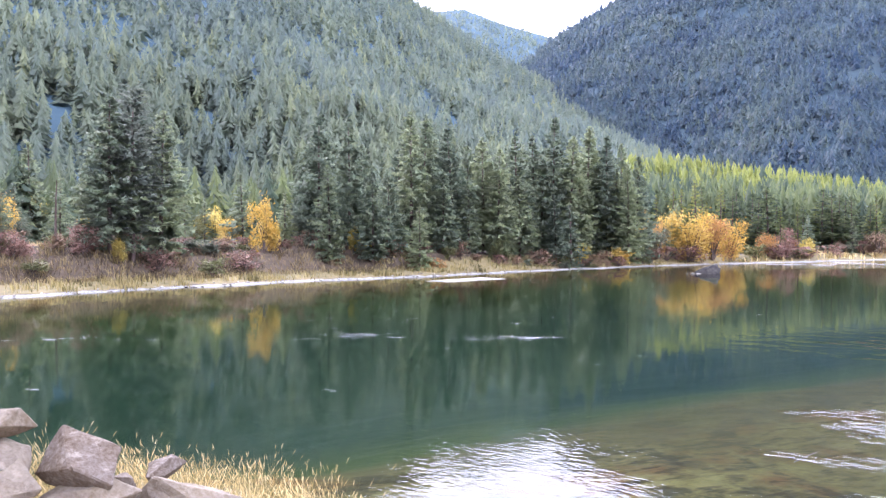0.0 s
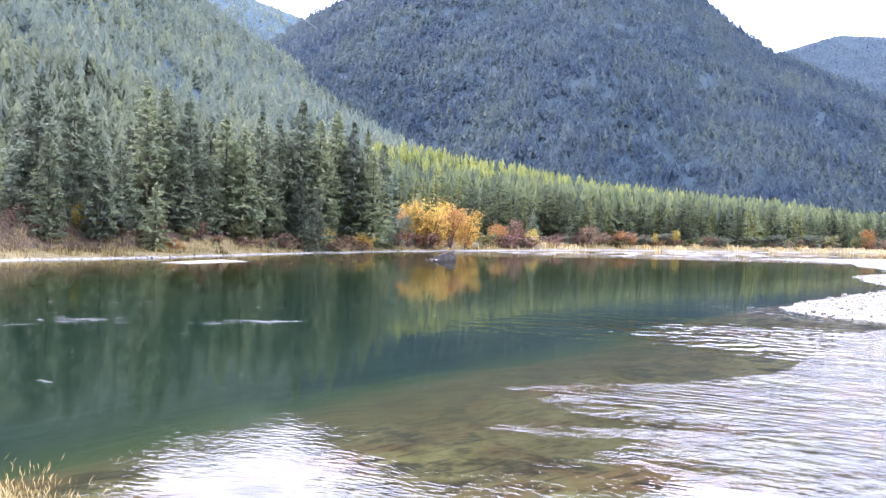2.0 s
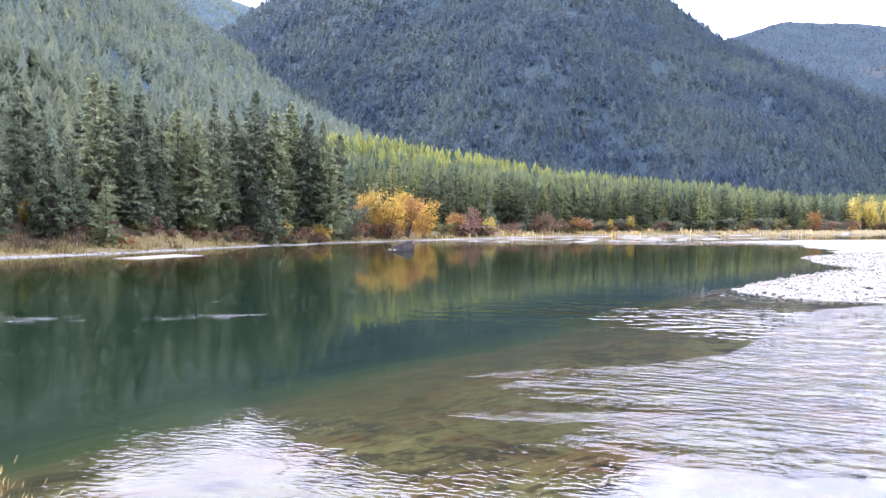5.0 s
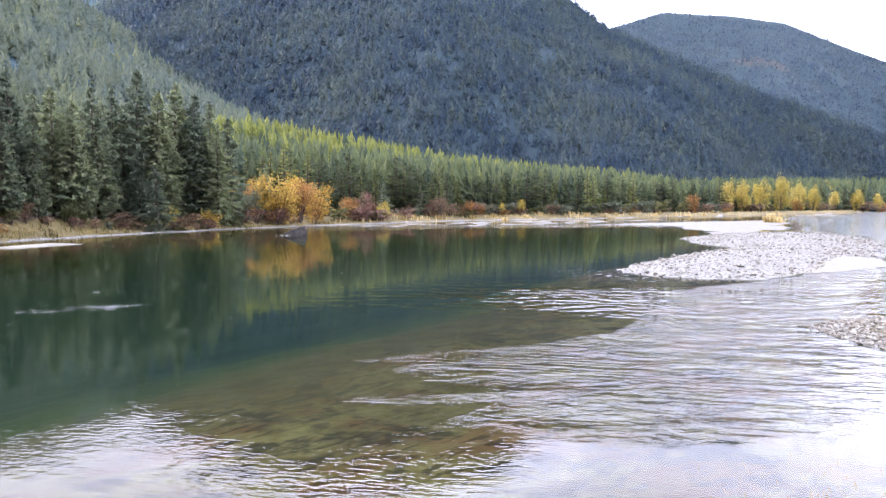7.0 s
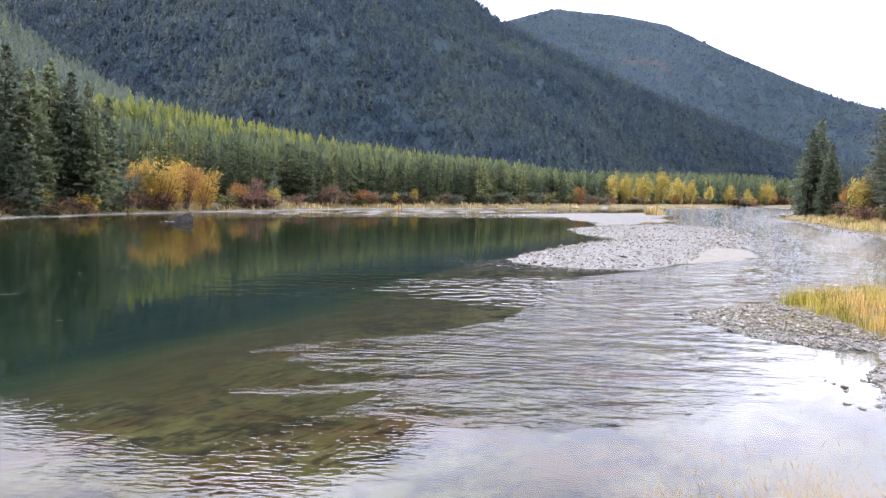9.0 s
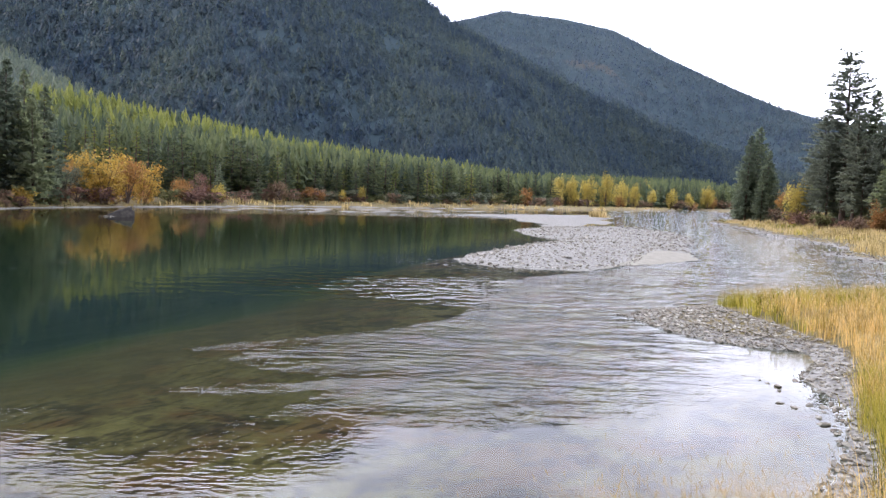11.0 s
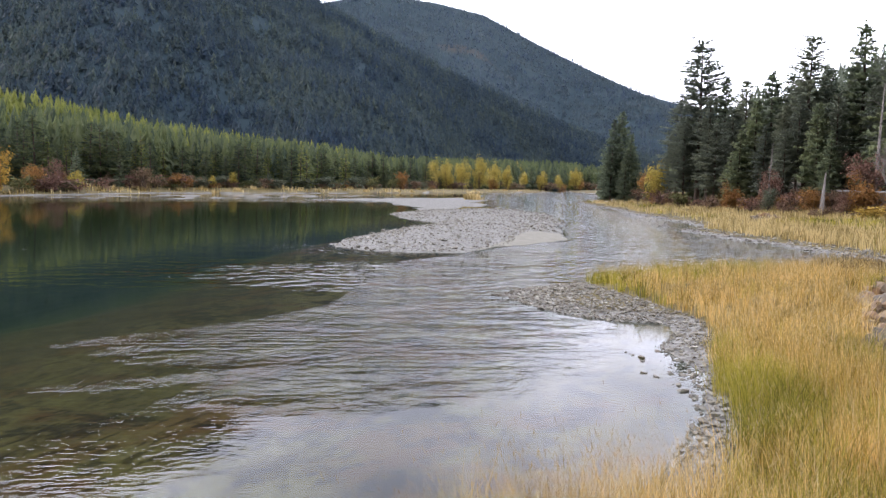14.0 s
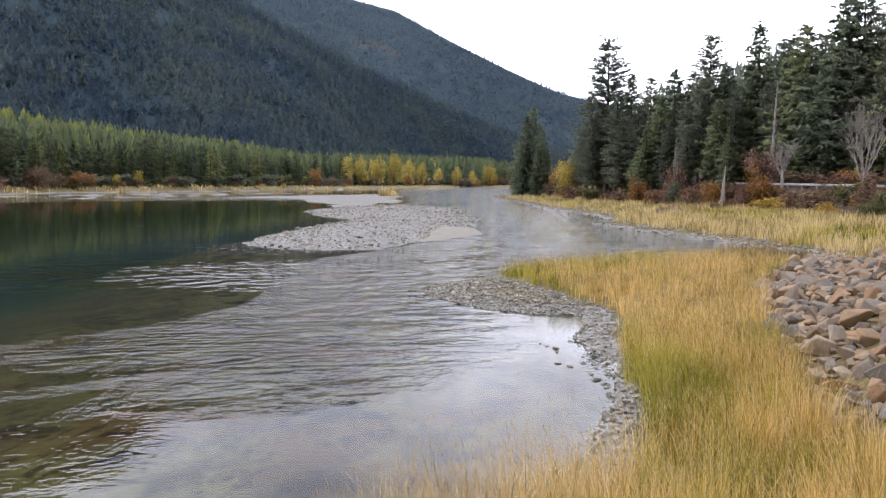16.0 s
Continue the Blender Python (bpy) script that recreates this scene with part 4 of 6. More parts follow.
# larch stand between the river and the mountain, and the darker wood before it
g = np.random.default_rng(5)
az = g.uniform(13.0, 63.5, 3600)
lo = np.interp(az, (13, 20, 30, 40, 48, 52, 56, 60, 63.5), (180, 200, 235, 290, 430, 510, 660, 900, 980))
r = lo * g.uniform(1.0, 1.35, len(az))
crest = EYE + r * np.tan(np.radians(np.interp(az, (13, 16, 20, 25, 30, 36, 43, 46, 50, 58, 63), (6.5, 6.3, 5.6, 4.8, 3.9, 3.2, 2.6, 2.05, 2.0, 1.95, 1.7))))
depth = (r / lo - 1) / 0.35
talls = g.uniform(11, 18, len(az)) * np.interp(az, (46, 62), (1.0, 1.7))
ground = np.clip(1.0 + depth * (crest - 16), 1.0, None)
talls = np.minimum(talls, np.maximum(crest - ground, 7) * g.uniform(0.82, 1.04, len(az)))
pts = np.stack([r * np.sin(np.radians(az)), r * np.cos(np.radians(az)), ground], -1)
bright = depth + g.normal(0, 0.18, len(az)) > np.interp(az, (13, 30, 45, 58), (0.50, 0.66, 0.92, 1.4))
cone_forest("larch_stand", "even stand of yellow-green larches behind the bank", pts[bright], talls[bright], g.uniform(0.2, 1.0, bright.sum()), MAT_LARCH, sprays_each=52, slim=0.19)
cone_forest("conifer_stand", "dark conifers in front of the larches", pts[~bright], talls[~bright], g.uniform(0, 1.0, (~bright).sum()), MAT_BAND, sprays_each=52, slim=0.21)
az = g.uniform(-40, 16, 330)
r = np.interp(az, (-40, -10, 16), (105, 130, 165)) * g.uniform(1.0, 1.45, len(az))
pts = np.stack([r * np.sin(np.radians(az)), r * np.cos(np.radians(az)), np.full(len(az), 3.2)], -1)
cone_forest("conifer_stand", "mixed conifers on the flat behind the far bank", pts, g.uniform(6, 15, len(az)), g.uniform(0, 0.75, len(az)), MAT_BAND, sprays_each=110, slim=0.22)


# ---- shrubs and broadleaf trees ----
def bush_meshes(rng, lobes, leaves, leaf, material, upright=0.0):
    """A shrub one metre tall and wide: stems, and leaf clumps on uneven lobes."""
    sv, sf = [], []
    tris, tints = [], []
    for k in range(lobes):
        a, d = rng.uniform(0, 6.28), rng.uniform(0.05, 0.36) * (1 - 0.5 * upright)
        c = np.array([math.cos(a) * d, math.sin(a) * d, rng.uniform(0.16, 0.80)])
        size = np.array([rng.uniform(0.12, 0.22), rng.uniform(0.12, 0.22), rng.uniform(0.12, 0.24) * (1 + upright)])
        n = int(leaves / lobes)
        u = rng.normal(size=(n, 3))
        u = u / np.linalg.norm(u, axis=1)[:, None] * (rng.random((n, 1)) ** 0.3) * rng.uniform(0.7, 1.15, (n, 1))
        stray = rng.random(n) < 0.16
        u[stray] = u[stray] * rng.uniform(1.1, 1.75, (stray.sum(), 1))
        p = c + u * size
        p[:, 2] = np.clip(p[:, 2], 0.03, None)
        e1 = rng.normal(size=(n, 3)) * leaf * rng.uniform(0.5, 1.3, (n, 1))
        e2 = rng.normal(size=(n, 3)) * leaf * rng.uniform(0.5, 1.3, (n, 1))
        tris.append(np.stack([p - e1 * 0.5, p + e1 * 0.5, p + e2], 1))
        tints.append(np.full(n, rng.random()) * 0.7 + rng.random(n) * 0.3)
        bend = rng.normal(0, 0.03, 2)
        pts = [(0.3 * c[0] * q + 0.7 * c[0] * q * q + bend[0] * math.sin(3 * q), 0.3 * c[1] * q + 0.7 * c[1] * q * q + bend[1] * math.sin(3 * q), c[2] * 1.12 * q - 0.04 * (q == 0)) for q in (0, 0.35, 0.7, 1.0)]
        v, f = tube(pts, [0.014, 0.011, 0.008, 0.003], 3)
        o = len(sv)
        sv += v
        sf += [tuple(i + o for i in q) for q in f]
    v, f, tn = tri_soup(np.concatenate(tris), np.concatenate(tints))
    return mesh_from("stems", sv, sf, MAT_BARK, smooth=True), mesh_from("leaves", v, f, material, tn, normals=outward(v, np.array([0, 0, 0.2]), 0.6, 0.4, rng))


SHRUB_WORDS = {
    "GOLD": (MAT_GOLD, "golden autumn shrub", 0.3), "YELLOW": (MAT_YELLOW, "bright yellow autumn aspen", 0.15), "ORANGE": (MAT_ORANGE, "orange autumn shrub", 0.2),
    "RED": (MAT_RED, "dull red twiggy shrub", 0.0), "BROWN": (MAT_BROWN, "brown half-bare shrub", 0.0), "OLIVE": (MAT_OLIVE, "olive green shrub", 0.1),
    "SAGE": (MAT_SAGE, "grey-green willow shrub", 0.2)}
SHRUBS, TALL_SHRUBS = {}, {}
for key, (material, words, up) in SHRUB_WORDS.items():
    twiggy = key in ("RED", "BROWN")
    for shelf, leaves, leaf in ((SHRUBS, 1000, 0.036 if twiggy else 0.044), (TALL_SHRUBS, 3600, 0.020 if twiggy else 0.024)):
        shelf[key] = []
        for k in range(2):
            root = tagged(new("shrub"), words + " on the river bank", "shrub", "autumn shrubs on the banks")
            for part_name, me in zip(("branchwork", "crown"), bush_meshes(rng, 13 + 4 * k, leaves, leaf, material, up)):
                new(part_name, me).parent = root
            shelf[key].append(root)
shrub_used = set()


def shrub(key, az, r, tall, wide):
    if 13 < az < 62:
        behind = max(r, np.interp(az, (14, 18, 25.7, 30, 38, 45.8, 50, 53, 56.5, 60, 62), (136, 150, 184, 210, 254, 325, 430, 510, 640, 870, 930)))
        tall, wide, r = tall * behind / r, wide * behind / r, behind
    if key == "YELLOW" and 47 < az < 60:
        tall, wide = tall * rng.uniform(1.1, 1.45), wide * rng.uniform(0.8, 1.2)
    k = (TALL_SHRUBS if tall / r > 0.028 else SHRUBS)[key][int(rng.integers(2))]
    x, y = polar(az, r)
    m = pose(x, y, height_at(x, y) - 0.05, 0, 0, rng.uniform(0, 360)) @ Matrix.Diagonal((wide * 1.25, wide * 1.25, tall * 1.05, 1))
    if k.name in shrub_used:
        return copy_thing(k, m @ Matrix.Diagonal([1 / c for c in k.scale] + [1]))
    shrub_used.add(k.name)
    k.matrix_basis = m
    return k


# kind, bearing, distance, height, width
FAR_SHRUBS_UPSTREAM = [
    ("GOLD", -12.9, 93, 6.3, 4.2), ("GOLD", -29.2, 92, 5.2, 3.3), ("YELLOW", -27.8, 118, 6.9, 3.1), ("YELLOW", -26.7, 120, 5.0, 2.9), ("YELLOW", -16.3, 120, 5.8, 4.7), ("GOLD", -15.3, 112, 3.9, 4.8),
    ("YELLOW", -24.5, 112, 4.4, 2.4), ("OLIVE", -17.7, 114, 4.7, 3.3), ("YELLOW", -22.5, 82, 2.5, 1.5), ("OLIVE", -16.4, 84, 2.0, 3.0), ("OLIVE", -27.6, 78, 1.4, 3.0), ("RED", -28.7, 80, 2.8, 4.0),
    ("SAGE", -28.5, 86, 3.0, 2.5), ("RED", -24.6, 82, 3.2, 3.5), ("RED", -20.0, 84, 2.3, 3.6), ("RED", -14.3, 88, 2.2, 3.8), ("YELLOW", -6.5, 100, 3.4, 1.9), ("YELLOW", -5.4, 100, 2.2, 1.9),
    ("ORANGE", -0.6, 104, 1.6, 3.0), ("BROWN", 1.3, 110, 2.8, 1.9), ("OLIVE", -2.0, 103, 2.6, 3.7), ("OLIVE", 3.9, 116, 3.6, 2.5),
]
FAR_SHRUBS_ACROSS = [
    ("BROWN", 5.4, 116, 1.8, 2.0), ("BROWN", -9.2, 98, 2.1, 3.5), ("BROWN", -3.9, 102, 2.2, 4.4), ("BROWN", 7.2, 120, 2.6, 4.3), ("YELLOW", 10.1, 126, 3.6, 2.4), ("GOLD", 12.6, 132, 3.2, 4.0),
    ("BROWN", 11.2, 128, 2.7, 3.7), ("GOLD", 14.1, 146, 8.0, 3.8), ("ORANGE", 15.5, 150, 5.9, 3.0), ("SAGE", 15.2, 146, 6.1, 5.3), ("GOLD", 17.6, 150, 9.2, 8.4), ("GOLD", 20.1, 152, 7.4, 6.4), ("GOLD", 16.3, 152, 8.6, 6.4),
    ("ORANGE", 19.0, 154, 8.0, 7.0), ("RED", 15.9, 146, 2.7, 5.3), ("RED", 17.4, 147, 3.0, 6.4), ("BROWN", 14.8, 142, 2.6, 4.1), ("OLIVE", 21.7, 158, 3.0, 4.6), ("ORANGE", 22.4, 172, 5.0, 4.0),
    ("RED", 23.6, 180, 5.8, 4.4), ("YELLOW", 24.8, 182, 4.0, 3.4), ("RED", 23.2, 166, 2.7, 7.2), ("RED", 24.8, 172, 2.6, 6.2),
]
MIDDLE_SHRUBS_UPSTREAM = [
    ("YELLOW", 25.1, 184, 4.4, 2.7), ("RED", 23.5, 168, 2.8, 8.5), ("RED", 26.5, 176, 2.7, 4.1), ("BROWN", 29.1, 186, 5.5, 5.9), ("ORANGE", 31.1, 196, 4.2, 3.7), ("OLIVE", 31.1, 190, 2.6, 5.5),
    ("OLIVE", 24.3, 172, 2.2, 5.0), ("YELLOW", 35.0, 215, 4.2, 2.8), ("YELLOW", 33.5, 214, 3.4, 2.2), ("SAGE", 37.7, 215, 3.9, 5.6), ("SAGE", 39.7, 222, 3.2, 7.4), ("SAGE", 41.4, 226, 3.6, 6.5),
    ("SAGE", 43.4, 235, 3.7, 6.8), ("OLIVE", 44.8, 240, 3.9, 4.5), ("ORANGE", 46.8, 330, 7.7, 7.1), ("YELLOW", 49.2, 430, 12.6, 9.3), ("YELLOW", 50.1, 440, 12.9, 10.8), ("YELLOW", 51.3, 440, 12.8, 11.4),
    ("YELLOW", 52.5, 450, 12.4, 9.7), ("YELLOW", 53.6, 460, 12.0, 8.6), ("YELLOW", 54.5, 470, 11.5, 8.8), ("YELLOW", 55.7, 480, 9.8, 6.9),
]
MIDDLE_SHRUBS_ACROSS = [
    ("YELLOW", 57.0, 500, 10.8, 7.9), ("ORANGE", 53.5, 420, 5.8, 6.1), ("ORANGE", 58.4, 480, 5.8, 8.3), ("ORANGE", 59.7, 480, 7.0, 6.9), ("BROWN", 50.6, 400, 4.2, 17.3), ("SAGE", 48.2, 350, 4.4, 12.6),
    ("BROWN", 54.8, 430, 5.0, 15.5), ("BROWN", 57.4, 450, 5.1, 19.5), ("BROWN", 60.5, 480, 5.4, 17.3),
]
RIGHT_SHRUBS_UPSTREAM = [
    ("YELLOW", 65.2, 205, 11.0, 6.6), ("OLIVE", 64.9, 208, 7.0, 5.6), ("ORANGE", 64.4, 225, 7.9, 4.9), ("RED", 65.3, 185, 3.5, 6.7), ("OLIVE", 66.7, 175, 3.2, 5.0), ("ORANGE", 70.0, 150, 5.4, 4.8), ("BROWN", 68.7, 160, 3.0, 4.6),
    ("RED", 72.7, 150, 8.0, 4.3), ("RED", 71.4, 140, 2.7, 5.0), ("SAGE", 72.5, 138, 4.3, 2.6), ("RED", 74.0, 140, 3.5, 5.0), ("ORANGE", 75.1, 136, 4.0, 4.9), ("BROWN", 76.4, 136, 4.1, 4.9),
    ("ORANGE", 78.1, 128, 6.4, 6.1), ("RED", 78.3, 140, 7.3, 6.1), ("RED", 77.1, 128, 3.9, 3.7), ("GOLD", 78.7, 112, 2.2, 5.7), ("BROWN", 79.9, 114, 2.8, 4.1), ("BROWN", 81.1, 112, 3.1, 4.8),
    ("GOLD", 82.2, 100, 1.7, 2.6), ("OLIVE", 83.3, 110, 2.9, 4.0), ("BROWN", 84.5, 98, 4.9, 4.0), ("BROWN", 80.9, 135, 3.1, 5.8),
]
RIGHT_SHRUBS_ACROSS = [
    ("ORANGE", 83.2, 130, 3.3, 5.6), ("BROWN", 75.7, 120, 1.9, 3.5), ("BROWN", 73.5, 128, 1.7, 3.7), ("BROWN", 63.9, 215, 3.8, 4.6), ("OLIVE", 85.0, 92, 3.2, 3.3), ("RED", 82.6, 125, 2.4, 4.5),
]
for row in FAR_SHRUBS_UPSTREAM + FAR_SHRUBS_ACROSS + MIDDLE_SHRUBS_UPSTREAM + MIDDLE_SHRUBS_ACROSS + RIGHT_SHRUBS_UPSTREAM + RIGHT_SHRUBS_ACROSS:
    shrub(*row)
for k in range(80):
    az = rng.uniform(-31, 16)
    r = np.interp(az, (-34, -26, -14, -2, 9, 18), (78, 82, 92, 104, 119, 141)) + rng.uniform(0, 5)
    shrub(("BROWN", "RED", "OLIVE", "BROWN", "SAGE")[k % 5], az, r, rng.uniform(0.7, 1.9), rng.uniform(1.2, 2.8))
for k in range(100):
    az = rng.uniform(64.5, 86)
    r = np.interp(az, (64, 70, 76, 80, 86), (195, 152, 132, 118, 98)) + rng.uniform(0, 16)
    inland = signed(*np.array(polar(az, r)), CREST)
    if not 0 < inland < 10:
        low = 0.6 if az > 79 and inland <= 0 else 1.0
        shrub(("BROWN", "RED", "ORANGE", "OLIVE", "BROWN", "ORANGE", "BROWN")[k % 7], az, r, rng.uniform(1.0, 2.8) * low, rng.uniform(1.8, 4.0))
for k in range(46):
    az = rng.uniform(77.5, 88)
    r = rng.uniform(120, 160)
    if 10 < signed(*np.array(polar(az, r)), CREST) < 26:
        shrub(("BROWN", "RED", "ORANGE", "BROWN", "SAGE")[k % 5], az, r, rng.uniform(1.4, 3.2), rng.uniform(2.5, 5.0))


for k in range(18):
    az = rng.uniform(46.5, 60)
    shrub("YELLOW", az, 700, rng.uniform(11, 18), rng.uniform(8, 12))
for k in range(75):
    az = rng.uniform(23, 62)
    r = np.interp(az, (23, 30, 40, 48, 60), (184, 210, 262, 360, 860)) * rng.uniform(1.0, 1.05)
    s = np.interp(az, (23, 40, 60), (1.0, 1.1, 1.8))
    shrub(("SAGE", "BROWN", "OLIVE", "SAGE", "RED", "BROWN", "ORANGE")[k % 7], az, r, rng.uniform(1.6, 3.6) * s, rng.uniform(3.0, 6.5) * s)


def snag(az, r, tall, girth, twigs, label, material, name="dead_tree"):
    """A bare dead trunk with broken branch stubs."""
    x, y = polar(az, r)
    root = tagged(new(name), label, "dead tree")
    pts = [(0.25 * q * q, -0.2 * q * q, tall * q - 0.2 * (q == 0)) for q in np.linspace(0, 1, 8)]
    v, f = tube(pts, [girth * (1 - 0.8 * q) for q in np.linspace(0, 1, 8)], 8)
    new("trunk", mesh_from("snag_trunk", v, f, material, smooth=True)).parent = root
    for k in range(twigs):
        q = rng.uniform(0.25, 0.97)
        a, ln = rng.uniform(0, 6.28), tall * rng.uniform(0.03, 0.12)
        b = np.array([0.25 * q * q, -0.2 * q * q, tall * q])
        d = np.array([math.cos(a), math.sin(a), rng.uniform(-0.2, 0.5)]) * ln
        v, f = tube([b, b + d * 0.5 + (0, 0, ln * 0.05), b + d], [girth * 0.22, girth * 0.14, girth * 0.04], 5)
        new("branch", mesh_from("snag_branch", v, f, material, smooth=True)).parent = root
    root.matrix_basis = pose(x, y, height_at(x, y) - 0.1)
    return root


snag(-26.3, 86, 6.6, 0.16, 8, "thin dead trunk standing on the high bank", MAT_BARK)
snag(75.7, 134, 6.6, 0.42, 2, "short broken grey snag among orange shrubs", MAT_SNAG, "broken_snag")
snag(78.7, 140, 17.5, 0.34, 22, "tall bare grey snag with broken branches", MAT_SNAG)
snag(72.4, 150, 12.0, 0.2, 18, "leaning bare trunk beside a red-leaved tree", MAT_SNAG)


def bare_tree(az, r, tall, label):
    """A leafless broadleaf tree: forking limbs down to fine twigs."""
    x, y = polar(az, r)
    root = tagged(new("bare_tree"), label, "bare tree")
    v, f = tube([(0, 0, -0.2), (0.1, 0, tall * 0.16), (0.1, 0.1, tall * 0.32)], [0.3, 0.24, 0.17], 8)
    new("trunk", mesh_from("bare_trunk", v, f, MAT_SNAG, smooth=True)).parent = root
    for k in range(9):
        verts, faces = [], []

        def grow(p, d, ln, rad, depth):
            q = p + d * ln
            mid = (p + q) / 2 + rng.normal(0, 0.04 * ln, 3)
            v, f = tube([p, mid, q], [rad, rad * 0.8, rad * 0.5], 4)
            o = len(verts)
            verts.extend(v)
            faces.extend(tuple(i + o for i in face) for face in f)
            if depth:
                for _ in range(3):
                    nd = d + rng.normal(0, 0.33, 3) + np.array([0, 0, 0.12])
                    grow(p + (q - p) * rng.uniform(0.55, 1.0), nd / np.linalg.norm(nd), ln * rng.uniform(0.5, 0.75), rad * 0.5, depth - 1)
        a = 6.28 * k / 9 + rng.normal(0, 0.2)
        d = np.array([math.cos(a) * 0.42, math.sin(a) * 0.42, 1.0])
        grow(np.array([0.1, 0.05, tall * rng.uniform(0.15, 0.32)]), d / np.linalg.norm(d), tall * 0.27, 0.085, 4)
        new("limb", mesh_from("bare_limb", verts, faces, MAT_SNAG, smooth=True)).parent = root
    root.matrix_basis = pose(x, y, height_at(x, y) - 0.1)


bare_tree(84.3, 104, 15.5, "tall leafless grey broadleaf tree beside the road")
bare_tree(79.4, 133, 9.5, "leafless reddish grey tree among shrubs")


# patterns that were never planted go
for kinds in (FIRS, MID_FIRS, YOUNG, PINES, LARCHES, *SHRUBS.values(), *TALL_SHRUBS.values()):
    for k in kinds:
        if k.name not in used and k.name not in shrub_used:
            for o in (*k.children_recursive, k):
                bpy.data.objects.remove(o)


# ---- grasses ----
def inside(poly, count, g):
    p = np.array(poly)
    lo, hi = p.min(0), p.max(0)
    q = g.uniform(lo, hi, (count, 2))
    return q[signed(q[:, 0], q[:, 1], poly) > 0]


def blades(name, label, spots, tall, width, material, g, heads=0.0, lean=0.22, tuft=0.14, head_size=1.0, pale=0.0):
    """Grass: two-jointed bending blades, some with a seed head, as one mesh."""
    n = len(spots)
    # blades stand in tufts and lean out of them
    home = spots[g.integers(0, n, max(n // 45, 1))]
    mine = g.integers(0, len(home), n)
    loose = g.random(n) < 0.3
    off = g.normal(0, tuft, (n, 2))
    spots = np.where(loose[:, None], spots, home[mine] + off)
    vigour = np.where(loose, 1.0, g.uniform(0.72, 1.25, len(home))[mine])
    hue = np.where(loose, 0.0, g.normal(0, 0.36, len(home))[mine])
    z = land(spots[:, 0], spots[:, 1])[0]
    h = tall * vigour * g.uniform(0.5, 1.12, n) * (1 + 0.2 * wobble(spots[:, 0], spots[:, 1], 1.3, 2.0) + 0.22 * wobble(spots[:, 0], spots[:, 1], 0.45, 1.0))
    a = g.uniform(0, 6.28, n)
    face = np.stack([np.cos(a), np.sin(a), 0 * a], -1) * (width * g.uniform(0.6, 1.3, n))[:, None] / 2
    way = np.where(loose | (g.random(n) < 0.35), g.normal(3.0, 1.3, n), np.arctan2(off[:, 1], off[:, 0]))
    bend = np.stack([np.cos(way), np.sin(way), 0 * way], -1) * (h * np.abs(g.normal(lean, lean * 0.6, n)))[:, None]
    base = np.stack([spots[:, 0], spots[:, 1], z - 0.03], -1)
    up = np.stack([0 * h, 0 * h, h], -1)
    mid = base + up * 0.58 + bend * 0.33
    tip = base + up * 0.98 + bend
    v = np.stack([base - face, base + face, mid - face * 0.75, mid + face * 0.75, tip], 1).reshape(-1, 3)
    o = (np.arange(n) * 5)[:, None]
    f = np.concatenate([o + np.array([0, 1, 3]), o + np.array([0, 3, 2]), o + np.array([2, 3, 4])])
    tint = np.repeat(np.clip(g.normal(0.5, 0.22, n) + hue, 0, 1), 5)
    straw = (g.random(n) < pale).astype(int)
    me_v, me_f, slots = [v], [f], [np.concatenate([straw, straw, straw])]
    k = np.nonzero(g.random(n) < heads)[0]
    if len(k):
        m = len(k)
        t, d = tip[k], bend[k] / (np.linalg.norm(bend[k], axis=1)[:, None] + 1e-6)
        ln = (0.20 * head_size * g.uniform(0.7, 1.3, m))[:, None]
        side = np.stack([np.cos(a[k]), np.sin(a[k]), 0 * a[k]], -1) * 0.0085 * head_size
        low = t - np.array([0, 0, 0.03])
        end = t + d * ln * 0.6 + np.array([0, 0, 1.0]) * ln * 0.7
        c = (low + end) / 2
        hv = np.stack([low, c - side, end, c + side, c + side[:, [1, 0, 2]] * (1, -1, 1), c - side[:, [1, 0, 2]] * (1, -1, 1)], 1).reshape(-1, 3)
        ho = (np.arange(m) * 6)[:, None] + len(v)
        hf = np.concatenate([ho + np.array(q) for q in ([0, 1, 2], [0, 2, 3], [0, 4, 2], [0, 2, 5])])
        me_v.append(hv)
        me_f.append(hf)
        slots.append(np.ones(len(hf), int))
        tint = np.concatenate([tint, np.repeat(g.random(m), 6)])
    me = mesh_from(name, np.concatenate(me_v), np.concatenate(me_f), material, tint)
    me.materials.append(MAT_STRAW)
    me.polygons.foreach_set("material_index", np.concatenate(slots).astype(np.int32))
    return tagged(new(name, me), label, "grass", kind="stuff")


SPIT_GRASS = [(31.5, 17.9), (28.4, 14.6), (27.0, 12.4), (26.1, 10.5), (24, 9.0), (20.9, 7.7), (17.6, 6.4), (15.4, 5.0), (13.3, 4.2), (11.8, 4.0), (10.6, 3.6),
              (8.5, 3.2), (5.5, 2.2), (5.5, -0.2), (9, -0.6), (12.4, 0.9), (14.6, 1.9), (18.4, 2.9), (22.9, 4.2), (30.8, 6.2), (40, 6.6), (45, 8.6), (47.5, 11.2), (44.5, 14.6), (39.6, 16.4), (35, 17.6)]
FRONT_GRASS = [(-8.5, 12.9), (-4.6, 13.9), (-2.8, 13.0), (-0.9, 11.6), (-0.7, 10.2), (-1.4, 8.8), (-2.6, 8.9), (-4.5, 10.6), (-7, 11.4)]
NEAR_FRINGE = [(2.4, 5.9), (4.5, 6.1), (7, 5.3), (9.4, 4.6), (10.8, 3.7), (10, 2.4), (7, 3.0), (3, 4.2)]
g = np.random.default_rng(21)
